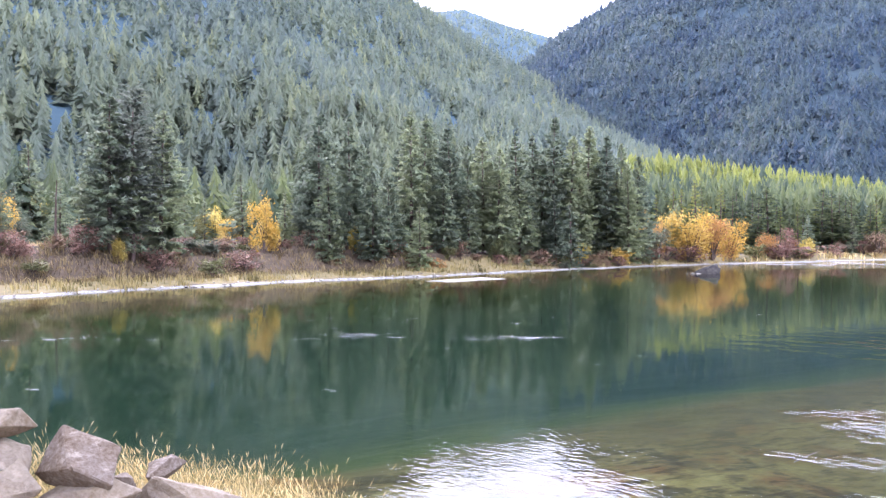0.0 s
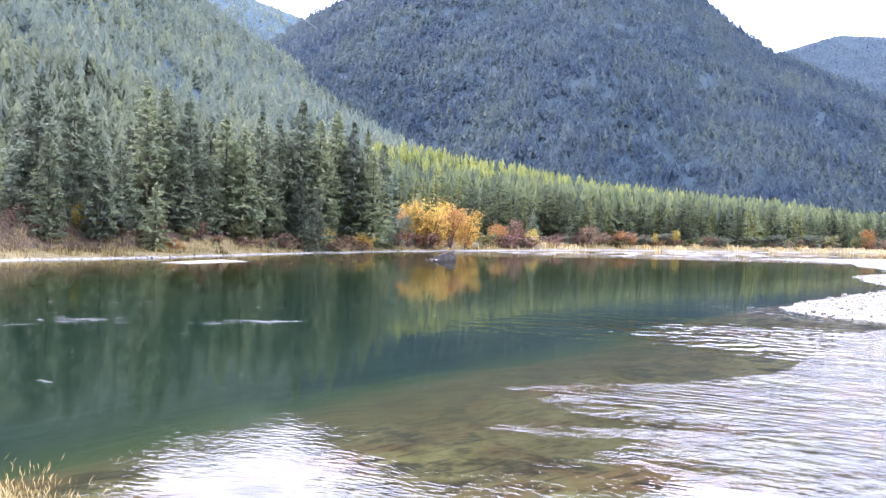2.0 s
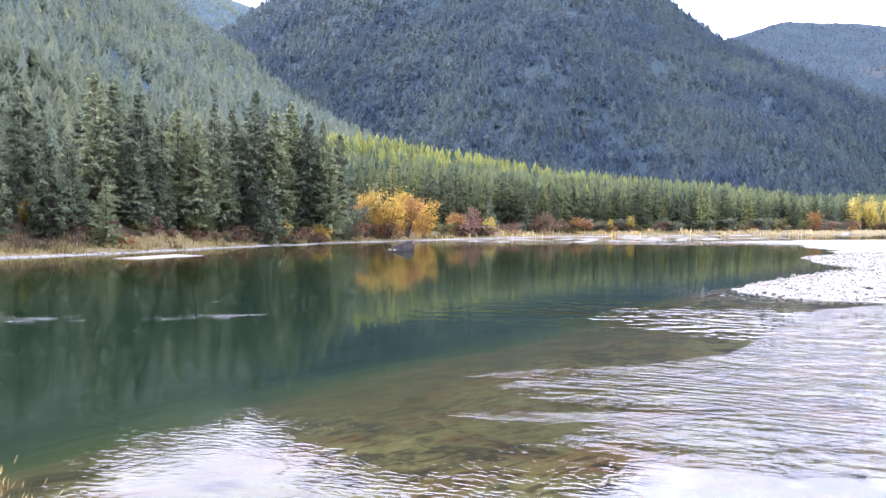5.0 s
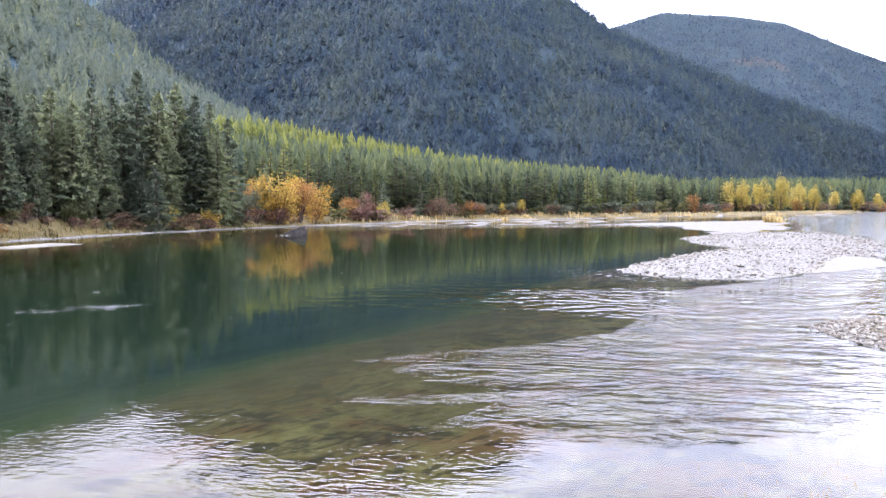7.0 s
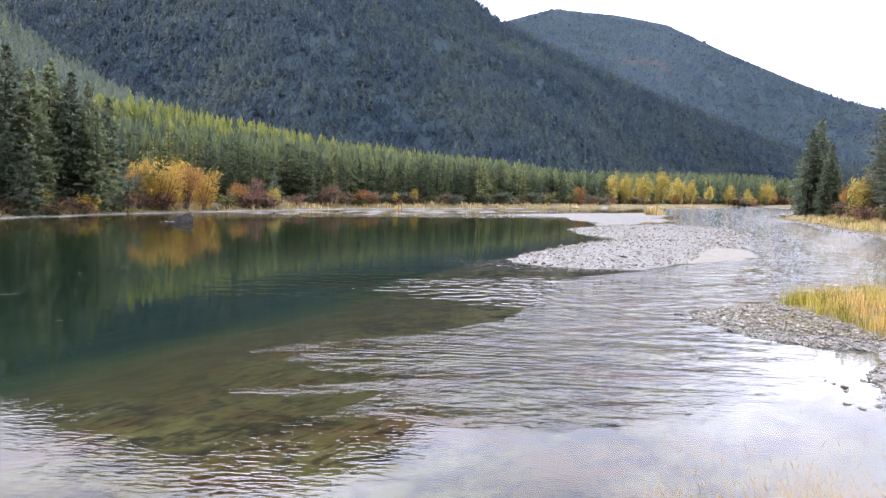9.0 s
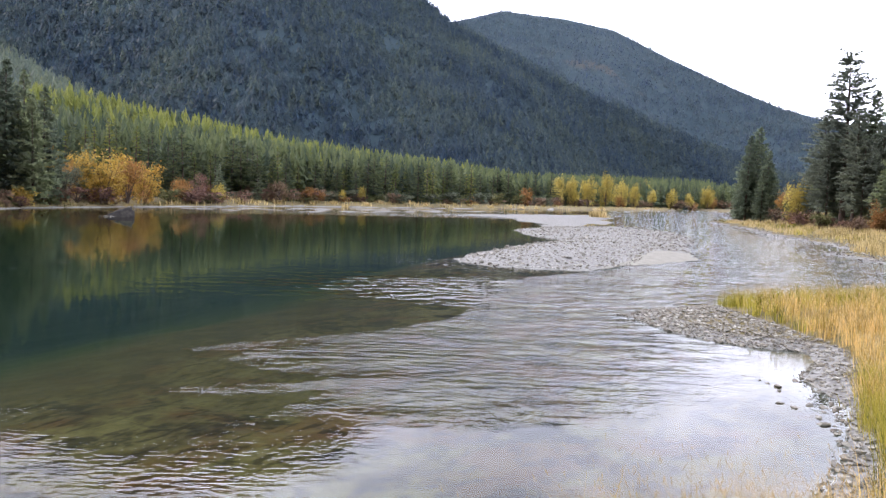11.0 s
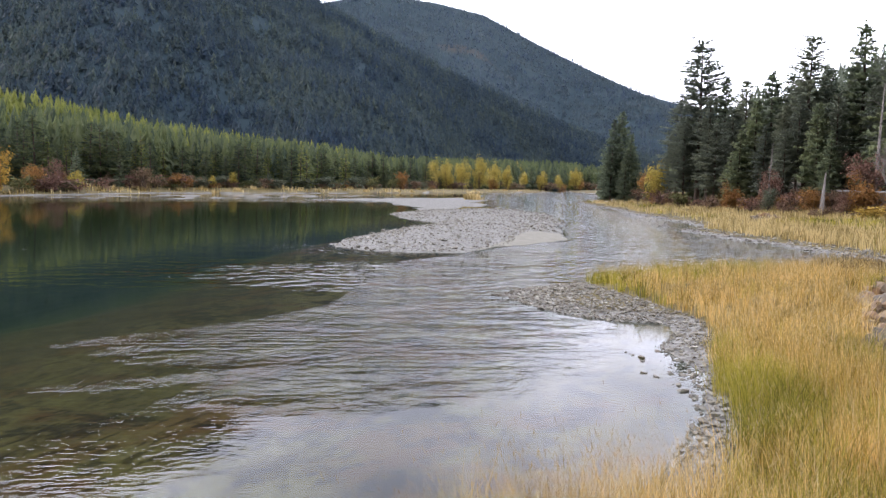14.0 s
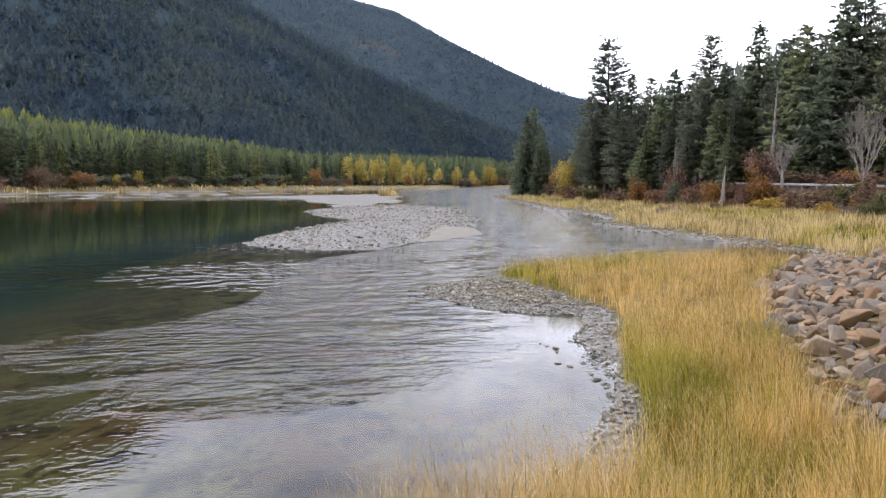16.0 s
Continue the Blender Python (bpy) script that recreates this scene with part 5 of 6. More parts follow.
q = inside(SPIT_GRASS, 130000, g)
r = np.hypot(*q.T)
near, middle = q[(r < 19)], q[(r >= 19) & (g.random(len(q)) < 0.75)]
extra = inside([(8.5, 3.2), (10.6, 3.6), (13.3, 4.2), (17.6, 6.4), (20.9, 7.7), (22.9, 4.2), (18.4, 2.9), (14.6, 1.9), (12.4, 0.9), (9, -0.6), (5.5, -0.2), (5.5, 2.2)], 36000, g)
near = np.concatenate([near, extra])
greenish = wobble(near[:, 0], near[:, 1], 1.5, 1.0) + g.normal(0, 0.25, len(near)) + 0.9 * np.exp(-signed(near[:, 0], near[:, 1], SPIT_GRASS) / 0.5) * np.where(near[:, 1] > 3.4, 1, 0) > 0.22
blades("reed_grass", "tall dry golden reed grass on the near bank", near[~greenish], 1.08, 0.009, MAT_REED, g, heads=0.2, lean=0.3, head_size=0.5, pale=0.16)
blades("reed_grass", "green-gold reed grass among the dry stems", near[greenish], 0.95, 0.010, MAT_REED_GREEN, g, heads=0.06, lean=0.28, head_size=0.7, pale=0.06)
greenish = wobble(middle[:, 0], middle[:, 1], 5.0, 0.4) + 0.9 * np.clip((middle[:, 1] - 12.5) / 3, -1, 1.2) + g.normal(0, 0.3, len(middle)) + 0.7 * np.exp(-signed(middle[:, 0], middle[:, 1], SPIT_GRASS) / 0.8) > 0.15
blades("reed_grass", "tall golden reed grass on the gravel point", middle[~greenish], 0.7, 0.014, MAT_REED, g, heads=0.3, head_size=1.0, pale=0.14)
blades("reed_grass", "green reed grass edging the gravel point", middle[greenish], 0.72, 0.016, MAT_REED_GREEN, g, heads=0.25, head_size=1.0)
blades("reed_grass", "dry golden grass with seed heads below the boulders", inside(FRONT_GRASS, 17000, g), 0.68, 0.008, MAT_OLIVE_GRASS, g, heads=0.35, lean=0.34, head_size=0.6, pale=0.08)
fringe = inside(NEAR_FRINGE, 11000, g)
fringe = fringe[g.random(len(fringe)) < np.interp(np.degrees(np.arctan2(fringe[:, 0], fringe[:, 1])), (25, 36, 46, 60), (0.01, 0.12, 0.6, 1))]
blades("reed_grass", "sparse pale grass tips at the water's edge", fringe, 1.18, 0.007, MAT_REED, g, heads=0.35, lean=0.3, head_size=0.5, pale=0.5)
blades("dead_reeds", "dark brown dead reeds beside the backwater", inside([(38, 7.6), (47.5, 7.6), (54, 8.0), (52.5, 9.2), (50, 10.5), (47.5, 11.8), (41, 10.5)], 5600, g), 1.0, 0.022, MAT_SCRUB, g, heads=0.1, lean=0.12)


def strip(poly, count, d_lo, d_hi, az_lo, az_hi, r_hi, g):
    """Spots between two distances inside a shoreline."""
    az = np.radians(g.uniform(az_lo, az_hi, count * 6))
    r = np.exp(g.uniform(math.log(50), math.log(r_hi), count * 6))
    x, y = r * np.sin(az), r * np.cos(az)
    d = signed(x, y, poly)
    ok = (d > d_lo) & (d < d_hi)
    return np.stack([x, y], -1)[ok][:count]


blades("bank_grass", "olive and straw grass along the far shore", np.concatenate([strip(FAR_BANK, 9000, 1.1, 5.0, -40, -4, 180, g), strip(FAR_BANK, 9000, 1.1, 8.0, -6, 23, 180, g)]), 0.62, 0.085, MAT_OLIVE_GRASS, g, tuft=0.5)
blades("scarp_brush", "dull red-brown brush and weeds on the cut bank", strip(FAR_BANK, 16000, 4.6, 12.0, -38, -2, 150, g), 0.7, 0.09, MAT_SCRUB, g, lean=0.6, tuft=0.5)
blades("bank_grass", "pale straw grass on the terrace above the cut bank", strip(FAR_BANK, 2600, 11.6, 15.5, -36, -7, 160, g), 0.5, 0.07, MAT_BANK_GRASS, g, tuft=0.4)
blades("bank_grass", "straw grass flat on the far bank downstream", strip(FAR_BANK, 16000, 0.3, 12, 21, 62, 800, g), 1.3, 0.2, MAT_BANK_GRASS, g, tuft=0.5)
bench = strip(NEAR_BANK + RIGHT_BANK, 26000, 2.2, 25, 58, 92, 250, g)
bench = bench[signed(bench[:, 0], bench[:, 1], CREST) < -1.0]
greenish = wobble(bench[:, 0], bench[:, 1], 9.0, 0.7) + g.normal(0, 0.3, len(bench)) > 0.6
blades("bank_grass", "golden meadow grass on the right bank", bench[~greenish], 1.0, 0.085, MAT_BANK_GRASS, g, tuft=0.5)
blades("bank_grass", "greener meadow grass on the right bank", bench[greenish], 0.95, 0.085, MAT_REED_GREEN, g, tuft=0.5)
tuft = inside([(176, 134.5), (180, 137.5), (178, 139.5), (172, 137)], 500, g)
blades("bank_grass", "small grassy hump on the upper gravel bar", tuft, 2.0, 0.2, MAT_BANK_GRASS, g, tuft=0.5)


# ---- stones ----
def rough_stone(rng, points, flat, round_off):
    """A convex broken or worn stone about one metre long."""
    bm = bmesh.new()
    for _ in range(points):
        p = Vector(rng.normal(size=3))
        p = p.normalized() * rng.uniform(0.36, 0.55)
        bm.verts.new((p.x * 1.1, p.y * 0.85, p.z * flat))
    bmesh.ops.convex_hull(bm, input=bm.verts)
    loose = [v for v in bm.verts if not v.link_faces]
    bmesh.ops.delete(bm, geom=loose, context="VERTS")
    if round_off:
        bmesh.ops.bevel(bm, geom=bm.edges[:] + bm.verts[:], offset=round_off, segments=1, affect="EDGES", clamp_overlap=True)
    return bm


def stone_mesh(name, bm, material):
    bmesh.ops.triangulate(bm, faces=bm.faces)
    me = bpy.data.meshes.new(name)
    bm.to_mesh(me)
    bm.free()
    me.materials.append(material)
    return me


BROKEN = [stone_mesh("broken_stone", rough_stone(rng, 10, 0.75, 0.022), MAT_RIPRAP) for _ in range(12)]
PEBBLES = [stone_mesh("pebble", rough_stone(rng, 7, 0.6, 0.0), MAT_COBBLE) for _ in range(6)]
BAR_STONES = [stone_mesh("bar_cobble", rough_stone(rng, 9, 0.6, 0.0), MAT_BAR_STONE) for _ in range(7)]
COBBLES = [stone_mesh("cobble", rough_stone(rng, 11, 0.6, 0.0), MAT_COBBLE) for _ in range(7)]


def stone_stuff(name, label, spots, sizes, material, g, patterns, sink=0.12, parent=None):
    """Many stones joined in one mesh."""
    shapes = []
    for me in patterns:
        v = np.zeros(len(me.vertices) * 3, np.float32)
        me.vertices.foreach_get("co", v)
        shapes.append((v.reshape(-1, 3), np.array([p.vertices[:] for p in me.polygons])))
    z = land(spots[:, 0], spots[:, 1])[0]
    vs, fs, ts, o = [], [], [], 0
    pick = g.integers(len(shapes), size=len(spots))
    for i in range(len(shapes)):
        k = np.nonzero(pick == i)[0]
        if not len(k):
            continue
        v, f = shapes[i]
        a = g.uniform(0, 6.28, len(k))
        c, s = np.cos(a)[:, None], np.sin(a)[:, None]
        size = sizes[k][:, None]
        x = (v[:, 0] * c - v[:, 1] * s) * size + spots[k, 0][:, None]
        y = (v[:, 0] * s + v[:, 1] * c) * size + spots[k, 1][:, None]
        zz = v[:, 2][None] * size * g.uniform(0.7, 1.15, (len(k), 1)) + (z[k] + sizes[k] * sink)[:, None]
        vs.append(np.stack([x, y, zz], -1).reshape(-1, 3))
        fs.append((f[None] + (np.arange(len(k)) * len(v))[:, None, None] + o).reshape(-1, 3))
        ts.append(np.repeat(g.random(len(k)), len(v)))
        o += len(k) * len(v)
    me = mesh_from(name, np.concatenate(vs), np.concatenate(fs), material, np.concatenate(ts))
    ob = tagged(new(name, me), label, "" if parent else "stones", kind="stuff")
    if parent:
        ob.parent = parent
    return ob


def pieces(name, parent, spots, sizes, patterns, g, tilt, sink):
    """Stones that can be told apart, each a part of its slope or bar."""
    z = land(spots[:, 0], spots[:, 1])[0]
    for (x, y), zz, s in zip(spots, z, sizes):
        ob = new(name, patterns[int(g.integers(len(patterns)))])
        ob.parent = parent
        ob.matrix_basis = pose(x, y, zz + s * sink, g.normal(0, tilt), g.normal(0, tilt), g.uniform(0, 360)) @ Matrix.Diagonal((s, s * g.uniform(0.75, 1.1), s * g.uniform(0.7, 1.1), 1))


g = np.random.default_rng(33)
# spread stones so that they touch but do not pile up
def scatter(poly, sizes, g, pack=0.62):
    spots, keep = [], []
    q = inside(poly, len(sizes) * 9, g)
    cell = {}
    i = 0
    for s in sizes:
        while i < len(q):
            x, y = q[i]
            i += 1
            cx, cy = int(x // 1.2), int(y // 1.2)
            if all((x - u) ** 2 + (y - v) ** 2 > (pack * (s + w) / 2) ** 2 for dx in (-1, 0, 1) for dy in (-1, 0, 1) for u, v, w in cell.get((cx + dx, cy + dy), ())):
                cell.setdefault((cx, cy), []).append((x, y, s))
                spots.append((x, y))
                keep.append(s)
                break
    return np.array(spots), np.array(keep)


RIPRAP = [(13.0, 0.9), (15, 2.0), (18.6, 3.1), (22.9, 4.4), (27, 5.6), (31, 6.5), (40, 6.9), (47, 7.2), (53, 7.4), (58, 6.5), (56, 1.0), (44, 1.2), (30, 0.8), (22, 0.2), (15, -0.4)]
riprap = tagged(new("riprap_slope"), "slope of broken grey and rusty riprap above the grass", "stone slope", kind="structure")
spots, sizes = scatter(RIPRAP, np.sort(np.clip(g.lognormal(-1.12, 0.46, 2800), 0.16, 1.0))[::-1], g, 0.70)
order = np.argsort(np.hypot(*spots.T))
first = order[:300]
rest = order[300:]
pieces("stone", riprap, spots[first], sizes[first] * 1.15, BROKEN, g, 16, 0.20)
stone_stuff("loose_stones", "smaller and farther riprap stones", spots[rest], sizes[rest] * 1.2, MAT_RIPRAP, g, BROKEN, 0.2, riprap)
fill = inside(RIPRAP, 2600, g)
stone_stuff("rubble", "fist-sized rubble between the riprap", fill, g.uniform(0.12, 0.34, len(fill)), MAT_RIPRAP, g, COBBLES, 0.15, riprap)

# boulders below the eye at the start: centre, size, turn, rock
BOULDERS = [(-4.30, 7.55, 2.68, (0.55, 0.5, 0.44), 20, 1), (-4.20, 7.48, 2.36, (0.62, 0.55, 0.50), 70, 1), (-3.70, 7.76, 2.26, (0.98, 0.74, 0.66), -28, 0), (-4.02, 7.30, 2.22, (0.42, 0.36, 0.42), 15, 1),
            (-3.42, 7.55, 1.96, (0.82, 0.62, 0.56), 35, 1), (-2.80, 8.02, 1.84, (1.28, 0.74, 0.54), -12, 1), (-2.98, 8.42, 2.0, (0.46, 0.4, 0.32), 50, 0), (-3.90, 7.15, 1.94, (0.80, 0.6, 0.5), -10, 1),
            (-3.30, 7.98, 2.04, (0.38, 0.32, 0.30), 5, 0), (-4.9, 7.9, 2.3, (0.9, 0.8, 0.7), 40, 1), (-3.2, 6.95, 1.6, (0.9, 0.7, 0.55), 60, 0), (-2.4, 7.5, 1.5, (0.8, 0.6, 0.5), 10, 1)]
for x, y, z, size, turn, pale in BOULDERS:
    bm = rough_stone(rng, 12, 0.9, 0.015)
    bmesh.ops.triangulate(bm, faces=bm.faces)
    bmesh.ops.subdivide_edges(bm, edges=bm.edges[:], cuts=3, use_grid_fill=True)
    for v in bm.verts:
        p = v.co + Vector((x, y, 0))
        v.co += v.co.normalized() * (0.05 * noise.noise(p * 2.2) + 0.025 * noise.noise(p * 6.0) - 0.05 * abs(noise.noise(p * 3.6)) + 0.012 * noise.noise(p * 17.0))
    ob = tagged(new("boulder", stone_mesh("boulder", bm, MAT_PALE_ROCK if pale else MAT_BROWN_ROCK)), "pale weathered boulder on the embankment edge" if pale else "rough brown boulder on the embankment edge", "boulder", "boulders on the bank")
    ob.matrix_basis = pose(x, y, z, 0, 0, turn) @ Matrix.Diagonal((*size, 1)) @ Matrix.Scale(1.3, 4)
spots = inside([(-9, 11.5), (-5.5, 11), (-2.0, 8.2), (-1.2, 6.4), (-4.5, 5.6), (-8, 7.8)], 260, g)
under = tagged(new("boulder_heap"), "heap of broken stones under the boulders", "stone slope", kind="structure")
pieces("stone", under, spots, g.uniform(0.5, 0.95, len(spots)), BROKEN, g, 18, 0.18)

# river stones
GRAVEL_POINT = [(24.1, 12.3), (23.9, 13.9), (24.6, 16.2), (26.0, 18.9), (29.4, 19.2), (31.4, 18.1), (28.4, 14.9), (27.1, 12.5), (26.3, 10.7), (25.0, 10.9)]
SHORE = [(21, 9.5), (23.6, 10), (25.2, 11), (26.2, 10.4), (24, 9.0), (20.9, 7.6), (17.6, 6.3), (15.4, 4.9), (13.3, 4.1), (11.4, 4.2), (11.2, 5.0), (13.6, 5.4), (15.7, 6.1), (18, 7.3), (19.2, 8.4)]
shore = tagged(new("gravel_shore"), "grey cobble shore between the grass and the water", "gravel", kind="structure")
spots = np.concatenate([inside(GRAVEL_POINT, 8200, g), inside(SHORE, 5200, g)])
sizes = np.clip(g.lognormal(-2.2, 0.40, len(spots)), 0.05, 0.27)
order = np.argsort(-sizes)
pieces("cobble", shore, spots[order[:290]], sizes[order[:290]], COBBLES, g, 9, 0.16)
stone_stuff("gravel", "small cobbles of the near shore", spots[order[290:]], sizes[order[290:]], MAT_COBBLE, g, PEBBLES, 0.15, shore)
bar = tagged(new("gravel_bar_stones"), "pale cobbles covering the gravel bar in the river", "gravel", kind="structure")
spots = inside(BAR, 30000, g)
spots = spots[(g.random(len(spots)) < np.interp(np.hypot(*spots.T), (50, 75, 140), (1, 0.9, 0.4))) & (signed(spots[:, 0], spots[:, 1], [(46, 32.5), (58, 34), (65, 39.5), (61, 40.5), (54, 37.0)]) < 0)]
sizes = np.clip(g.lognormal(-1.95, 0.5, len(spots)), 0.07, 0.5) * np.interp(signed(spots[:, 0], spots[:, 1], BAR), (0, 6), (1.15, 0.8)) * np.interp(np.hypot(*spots.T), (50, 140), (1.0, 1.4))
order = np.argsort(np.hypot(*spots.T) - 20 * sizes)
pieces("cobble", bar, spots[order[:280]], sizes[order[:280]], BAR_STONES, g, 8, 0.14)
stone_stuff("gravel", "cobbles of the gravel bar", spots[order[280:]], sizes[order[280:]], MAT_BAR_STONE, g, PEBBLES, 0.14, bar)
rim = strip(FAR_BANK, 2200, -0.3, 1.1, -40, 24, 180, g)
stone_stuff("shore_stones", "pale stones along the far waterline", rim, g.uniform(0.15, 0.5, len(rim)), MAT_COBBLE, g, COBBLES)
rim = strip(NEAR_BANK + RIGHT_BANK, 3600, -0.4, 2.6, 58, 89, 230, g)
stone_stuff("shore_stones", "pale stones along the right waterline", rim, g.uniform(0.15, 0.5, len(rim)), MAT_COBBLE, g, COBBLES)
for x, y, s in [(19.6, 9.5, 0.3), (19.5, 9.1, 0.34), (17.9, 8.3, 0.3), (17.8, 7.9, 0.36), (18.3, 7.8, 0.32), (17.0, 6.9, 0.5), (14.5, 5.6, 0.18), (14.6, 5.5, 0.16), (19.8, 9.8, 0.22), (20.6, 9.2, 0.3),
                (18.4, 7.5, 0.34), (17.4, 7.2, 0.3), (18.0, 7.35, 0.25), (19.1, 8.9, 0.2), (16.4, 6.4, 0.24)]:
    ob = tagged(new("stone", COBBLES[int(g.integers(len(COBBLES)))]), "dark wet stone standing out of shallow water", "stone", "stones in the shallows")
    ob.matrix_basis = pose(x, y, max(height_at(x, y), -0.10 * s) + 0.1 * s, 0, 0, g.uniform(0, 360)) @ Matrix.Scale(s * 0.72, 4)


def river_boulder():
    bm = bmesh.new()
    for p in ((-0.5, -0.3, -0.5), (0.5, -0.34, -0.5), (0.52, 0.3, -0.5), (-0.45, 0.34, -0.5), (-0.46, -0.2, -0.05), (-0.3, 0.25, 0.08), (0.05, -0.3, 0.22), (0.30, -0.24, 0.52), (0.42, 0.12, 0.56),
              (0.54, -0.2, 0.2), (0.1, 0.28, 0.40), (-0.12, -0.05, 0.26)):
        bm.verts.new(p)
    bmesh.ops.convex_hull(bm, input=bm.verts)
    bmesh.ops.subdivide_edges(bm, edges=bm.edges[:], cuts=3, use_grid_fill=True)
    for v in bm.verts:
        v.co += v.co.normalized() * (0.05 * noise.noise(v.co * 4.0) - 0.05 * abs(noise.noise(v.co * 7.0)))
    ob = tagged(new("river_boulder", stone_mesh("river_boulder", bm, MAT_DARK_ROCK)), "dark broken boulder standing in the river", "boulder")
    ob.matrix_basis = pose(34.4, 102.4, 0.35, 0, 0, -18) @ Matrix.Diagonal((3.2, 1.8, 1.75, 1))
    for dx, dy, s in [(-1.9, -0.2, 0.9), (-2.5, 0.1, 0.5), (-1.2, -0.5, 0.7)]:
        o = tagged(new("stone", COBBLES[2]), "pale stone beside the river boulder", "stone", "stones in the shallows")
        o.matrix_basis = pose(34.4 + dx, 102.4 + dy, 0.02, 0, 0, 40 * dx) @ Matrix.Scale(s, 4)


river_boulder()
for k in range(26):
    a = rng.uniform(0, 6.28)
    d = rng.uniform(0, 1.0) ** 0.5 * 3.4
    x, y = 109.5 + d * math.cos(a), 35.0 + d * math.sin(a) * 0.6
    s = rng.uniform(0.5, 1.2)
    ob = tagged(new("stone", BROKEN[k % 12]), "pale grey stone in a heap on the meadow", "stone", "stone heap on the meadow")
    ob.matrix_basis = pose(x, y, height_at(x, y) + 0.15 * s + 0.7 * (1 - d / 3.4), rng.normal(0, 15), rng.normal(0, 15), rng.uniform(0, 360)) @ Matrix.Scale(s * 1.2, 4)


# ---- foam flecks, drift branch ----
def flecks():
    v, f = [], []
    g = np.random.default_rng(8)
    for cx, cy, sx, sy, n, lo, hi in [(-4.2, 36.6, 2.4, 1.6, 26, 0.15, 1.2), (1.0, 35.6, 2.0, 0.7, 12, 0.15, 0.9), (4.2, 35.8, 1.0, 0.9, 12, 0.3, 1.6), (-16.5, 35.3, 2.6, 0.8, 22, 0.12, 0.7),
                                      (-3.3, 23.2, 0.2, 0.2, 2, 0.2, 0.35), (-12.3, 23.4, 0.2, 0.1, 2, 0.15, 0.3), (4.6, 30, 6, 6, 6, 0.1, 0.3), (9, 44, 8, 5, 10, 0.2, 0.8), (-8, 46, 8, 5, 8, 0.2, 0.8)]:
        for _ in range(n):
            x, y, ln = cx + g.normal(0, sx * 0.6), cy + g.normal(0, sy * 0.6), g.uniform(lo, hi)
            w, bow = g.uniform(0.003, 0.010), g.normal(0, 0.08)
            o = len(v)
            ts = np.linspace(-0.5, 0.5, 6)
            for t in ts:
                ww = w * (1 - (2 * t) ** 2) + 0.004
                for sgn in (-1, 1):
                    v.append((x + t * ln, y + bow * math.cos(3.1 * t) + sgn * ww * g.uniform(0.5, 1.5), 0.012))
            f += [(o + 2 * i, o + 2 * i + 2, o + 2 * i + 3, o + 2 * i + 1) for i in range(5)]
    return tagged(new("foam_flecks", mesh_from("foam_flecks", v, f, MAT_FOAM)), "thin white foam streaks drifting on the calm pool", "foam", kind="stuff")


flecks()
branch = tagged(new("drift_branch"), "small bare branch stuck in the shallows", "branch")
for part_name, pts, rad in [("stem", [(-0.55, -0.1, -0.15), (-0.1, 0, 0.02), (0.25, 0.05, 0.14), (0.5, 0.1, 0.22)], 0.03), ("twig", [(-0.1, 0, 0.02), (-0.3, 0.15, 0.12), (-0.5, 0.2, 0.16)], 0.016)]:
    v, f = tube(pts, [rad * (1 - 0.25 * i) for i in range(len(pts))], 6)
    new(part_name, mesh_from(part_name, v, f, MAT_SNAG, smooth=True)).parent = branch
branch.matrix_basis = pose(7.5, 16.1, 0.0) @ Matrix.Scale(0.55, 4)


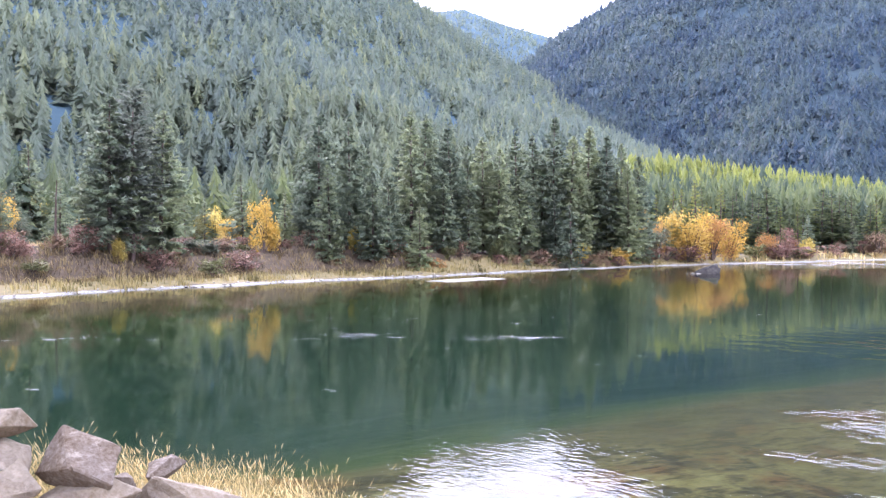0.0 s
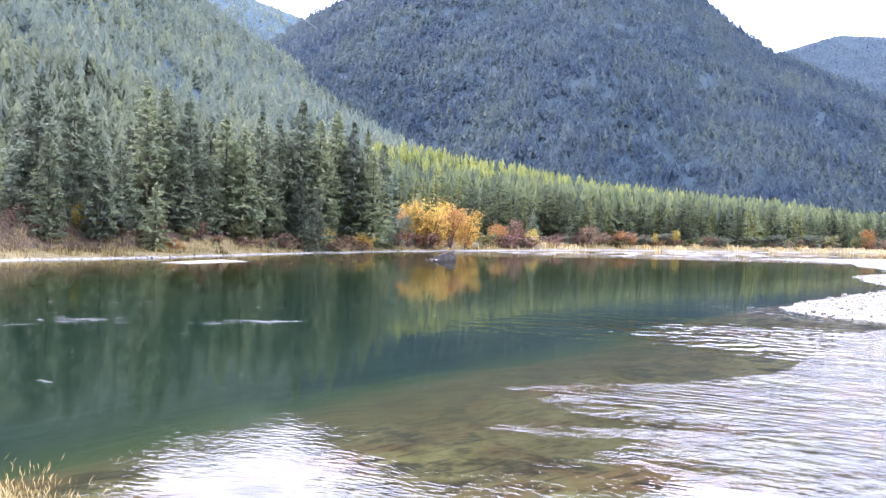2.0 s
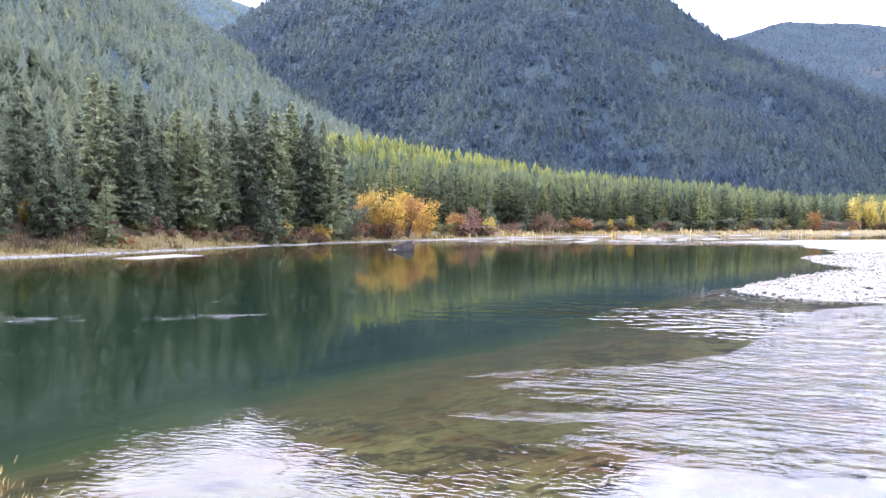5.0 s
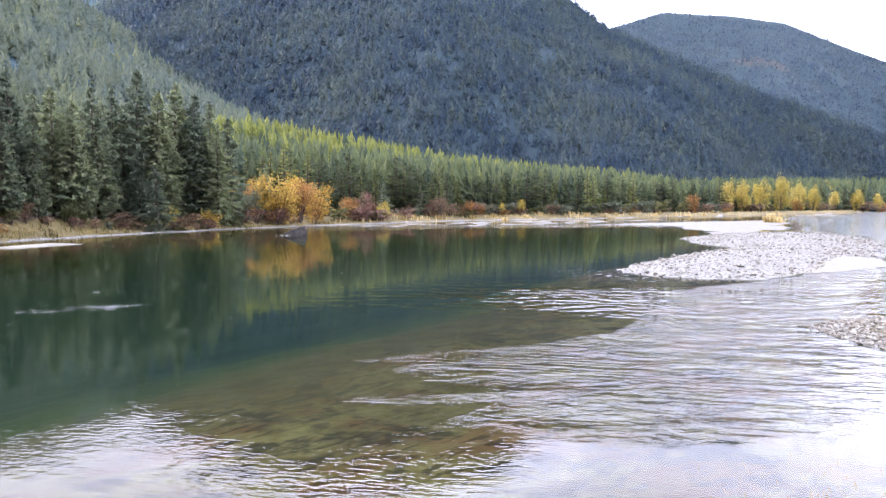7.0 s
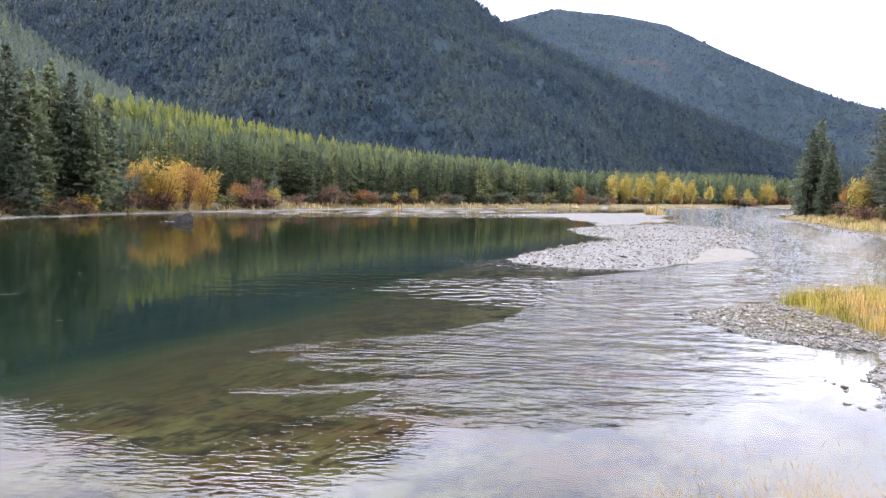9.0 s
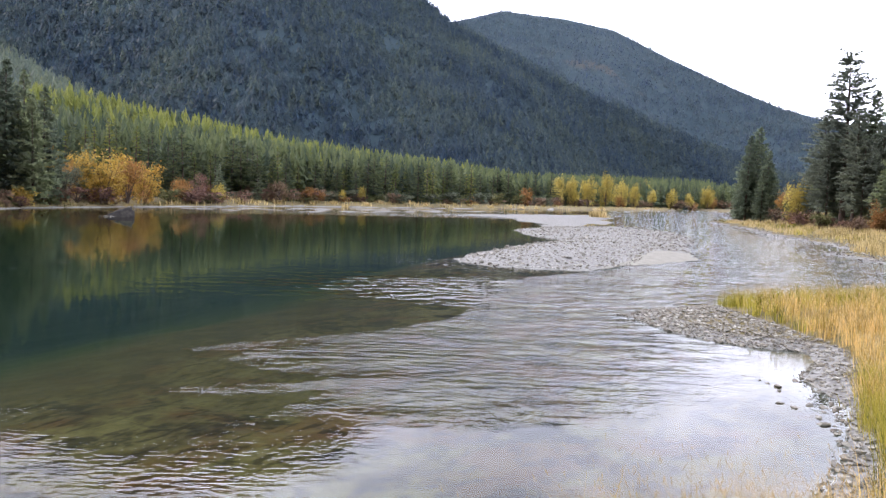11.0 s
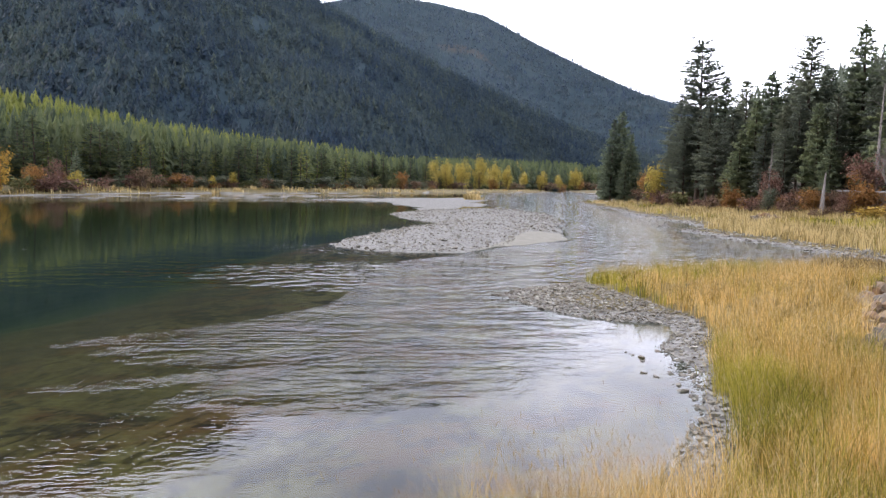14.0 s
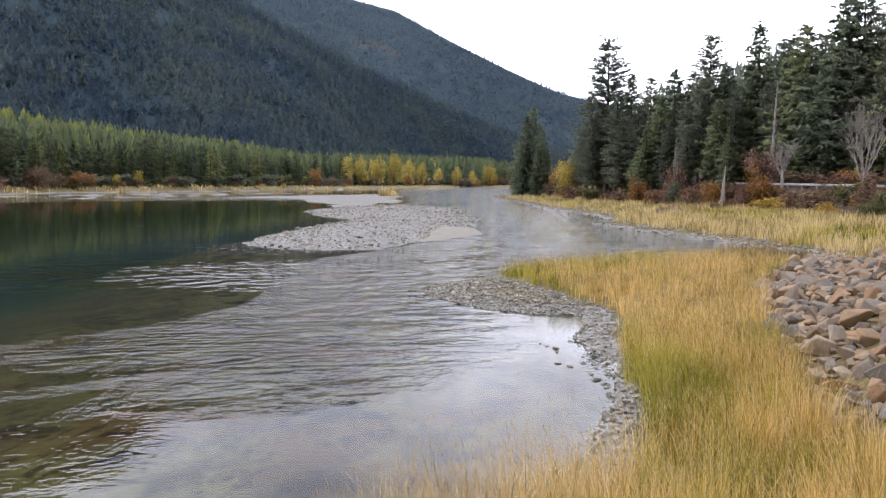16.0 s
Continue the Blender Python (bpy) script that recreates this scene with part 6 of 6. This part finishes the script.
# ---- road and guard rail on the right bank ----
def along(poly, inset):
    """Points beside an open line, shifted to its right-hand side."""
    p = np.array(poly, float)
    d = np.gradient(p, axis=0)
    d = d / np.linalg.norm(d, axis=1)[:, None]
    return p + np.stack([d[:, 1], -d[:, 0]], -1) * inset


def dense(poly, step):
    p = np.array(poly, float)
    s = np.concatenate([[0], np.cumsum(np.linalg.norm(np.diff(p, axis=0), axis=1))])
    t = np.arange(0, s[-1], step)
    return np.stack([np.interp(t, s, p[:, 0]), np.interp(t, s, p[:, 1])], -1)


line = dense([(76, -6), (95, 2), (118, 14), (150, 40), (200, 84)], 2.0)
v, f = [], []
for p, q in zip(along(line, 2.0), along(line, 8.4)):
    for w in (p, q):
        v.append((*w, ramp_to(w[0], (-60, 2.9), (40, 2.9), (90, 4.3), (200, 5.0)) + 0.04))
f = [(2 * i, 2 * i + 1, 2 * i + 3, 2 * i + 2) for i in range(len(line) - 1)]
tagged(new("road", mesh_from("road", v, f, MAT_ASPHALT)), "grey asphalt road along the hillside", "road", kind="structure")
rail = tagged(new("guard_rail"), "grey steel guard rail beside the road", "guard rail")
path = along(dense([(108, 9.0), (118, 14), (150, 40)], 2.0), 0.9)
level = ramp_to(path[:, 0], (-60, 2.9), (40, 2.9), (90, 4.3), (200, 5.0))
profile = [(0.0, 0.46), (0.05, 0.52), (0.05, 0.58), (0.0, 0.62), (0.05, 0.66), (0.05, 0.72), (0.0, 0.78)]
v = [(x - 0.5 * o, y + 0.8 * o, z + h) for (x, y), z in zip(path, level) for o, h in profile]
m = len(profile)
f = [(i * m + j, i * m + j + 1, (i + 1) * m + j + 1, (i + 1) * m + j) for i in range(len(path) - 1) for j in range(m - 1)]
new("beam", mesh_from("beam", v, f, MAT_STEEL)).parent = rail
post = None
for (x, y), z in list(zip(path, level))[::2]:
    if post is None:
        bm = bmesh.new()
        bmesh.ops.create_cube(bm, size=1, matrix=Matrix.Diagonal((0.15, 0.11, 1.0, 1)))
        bmesh.ops.bevel(bm, geom=bm.edges[:], offset=0.012, segments=1, affect="EDGES")
        post = stone_mesh("post", bm, MAT_STEEL)
    ob = new("post", post)
    ob.parent = rail
    ob.matrix_basis = pose(x + 0.12, y - 0.1, z + 0.25)
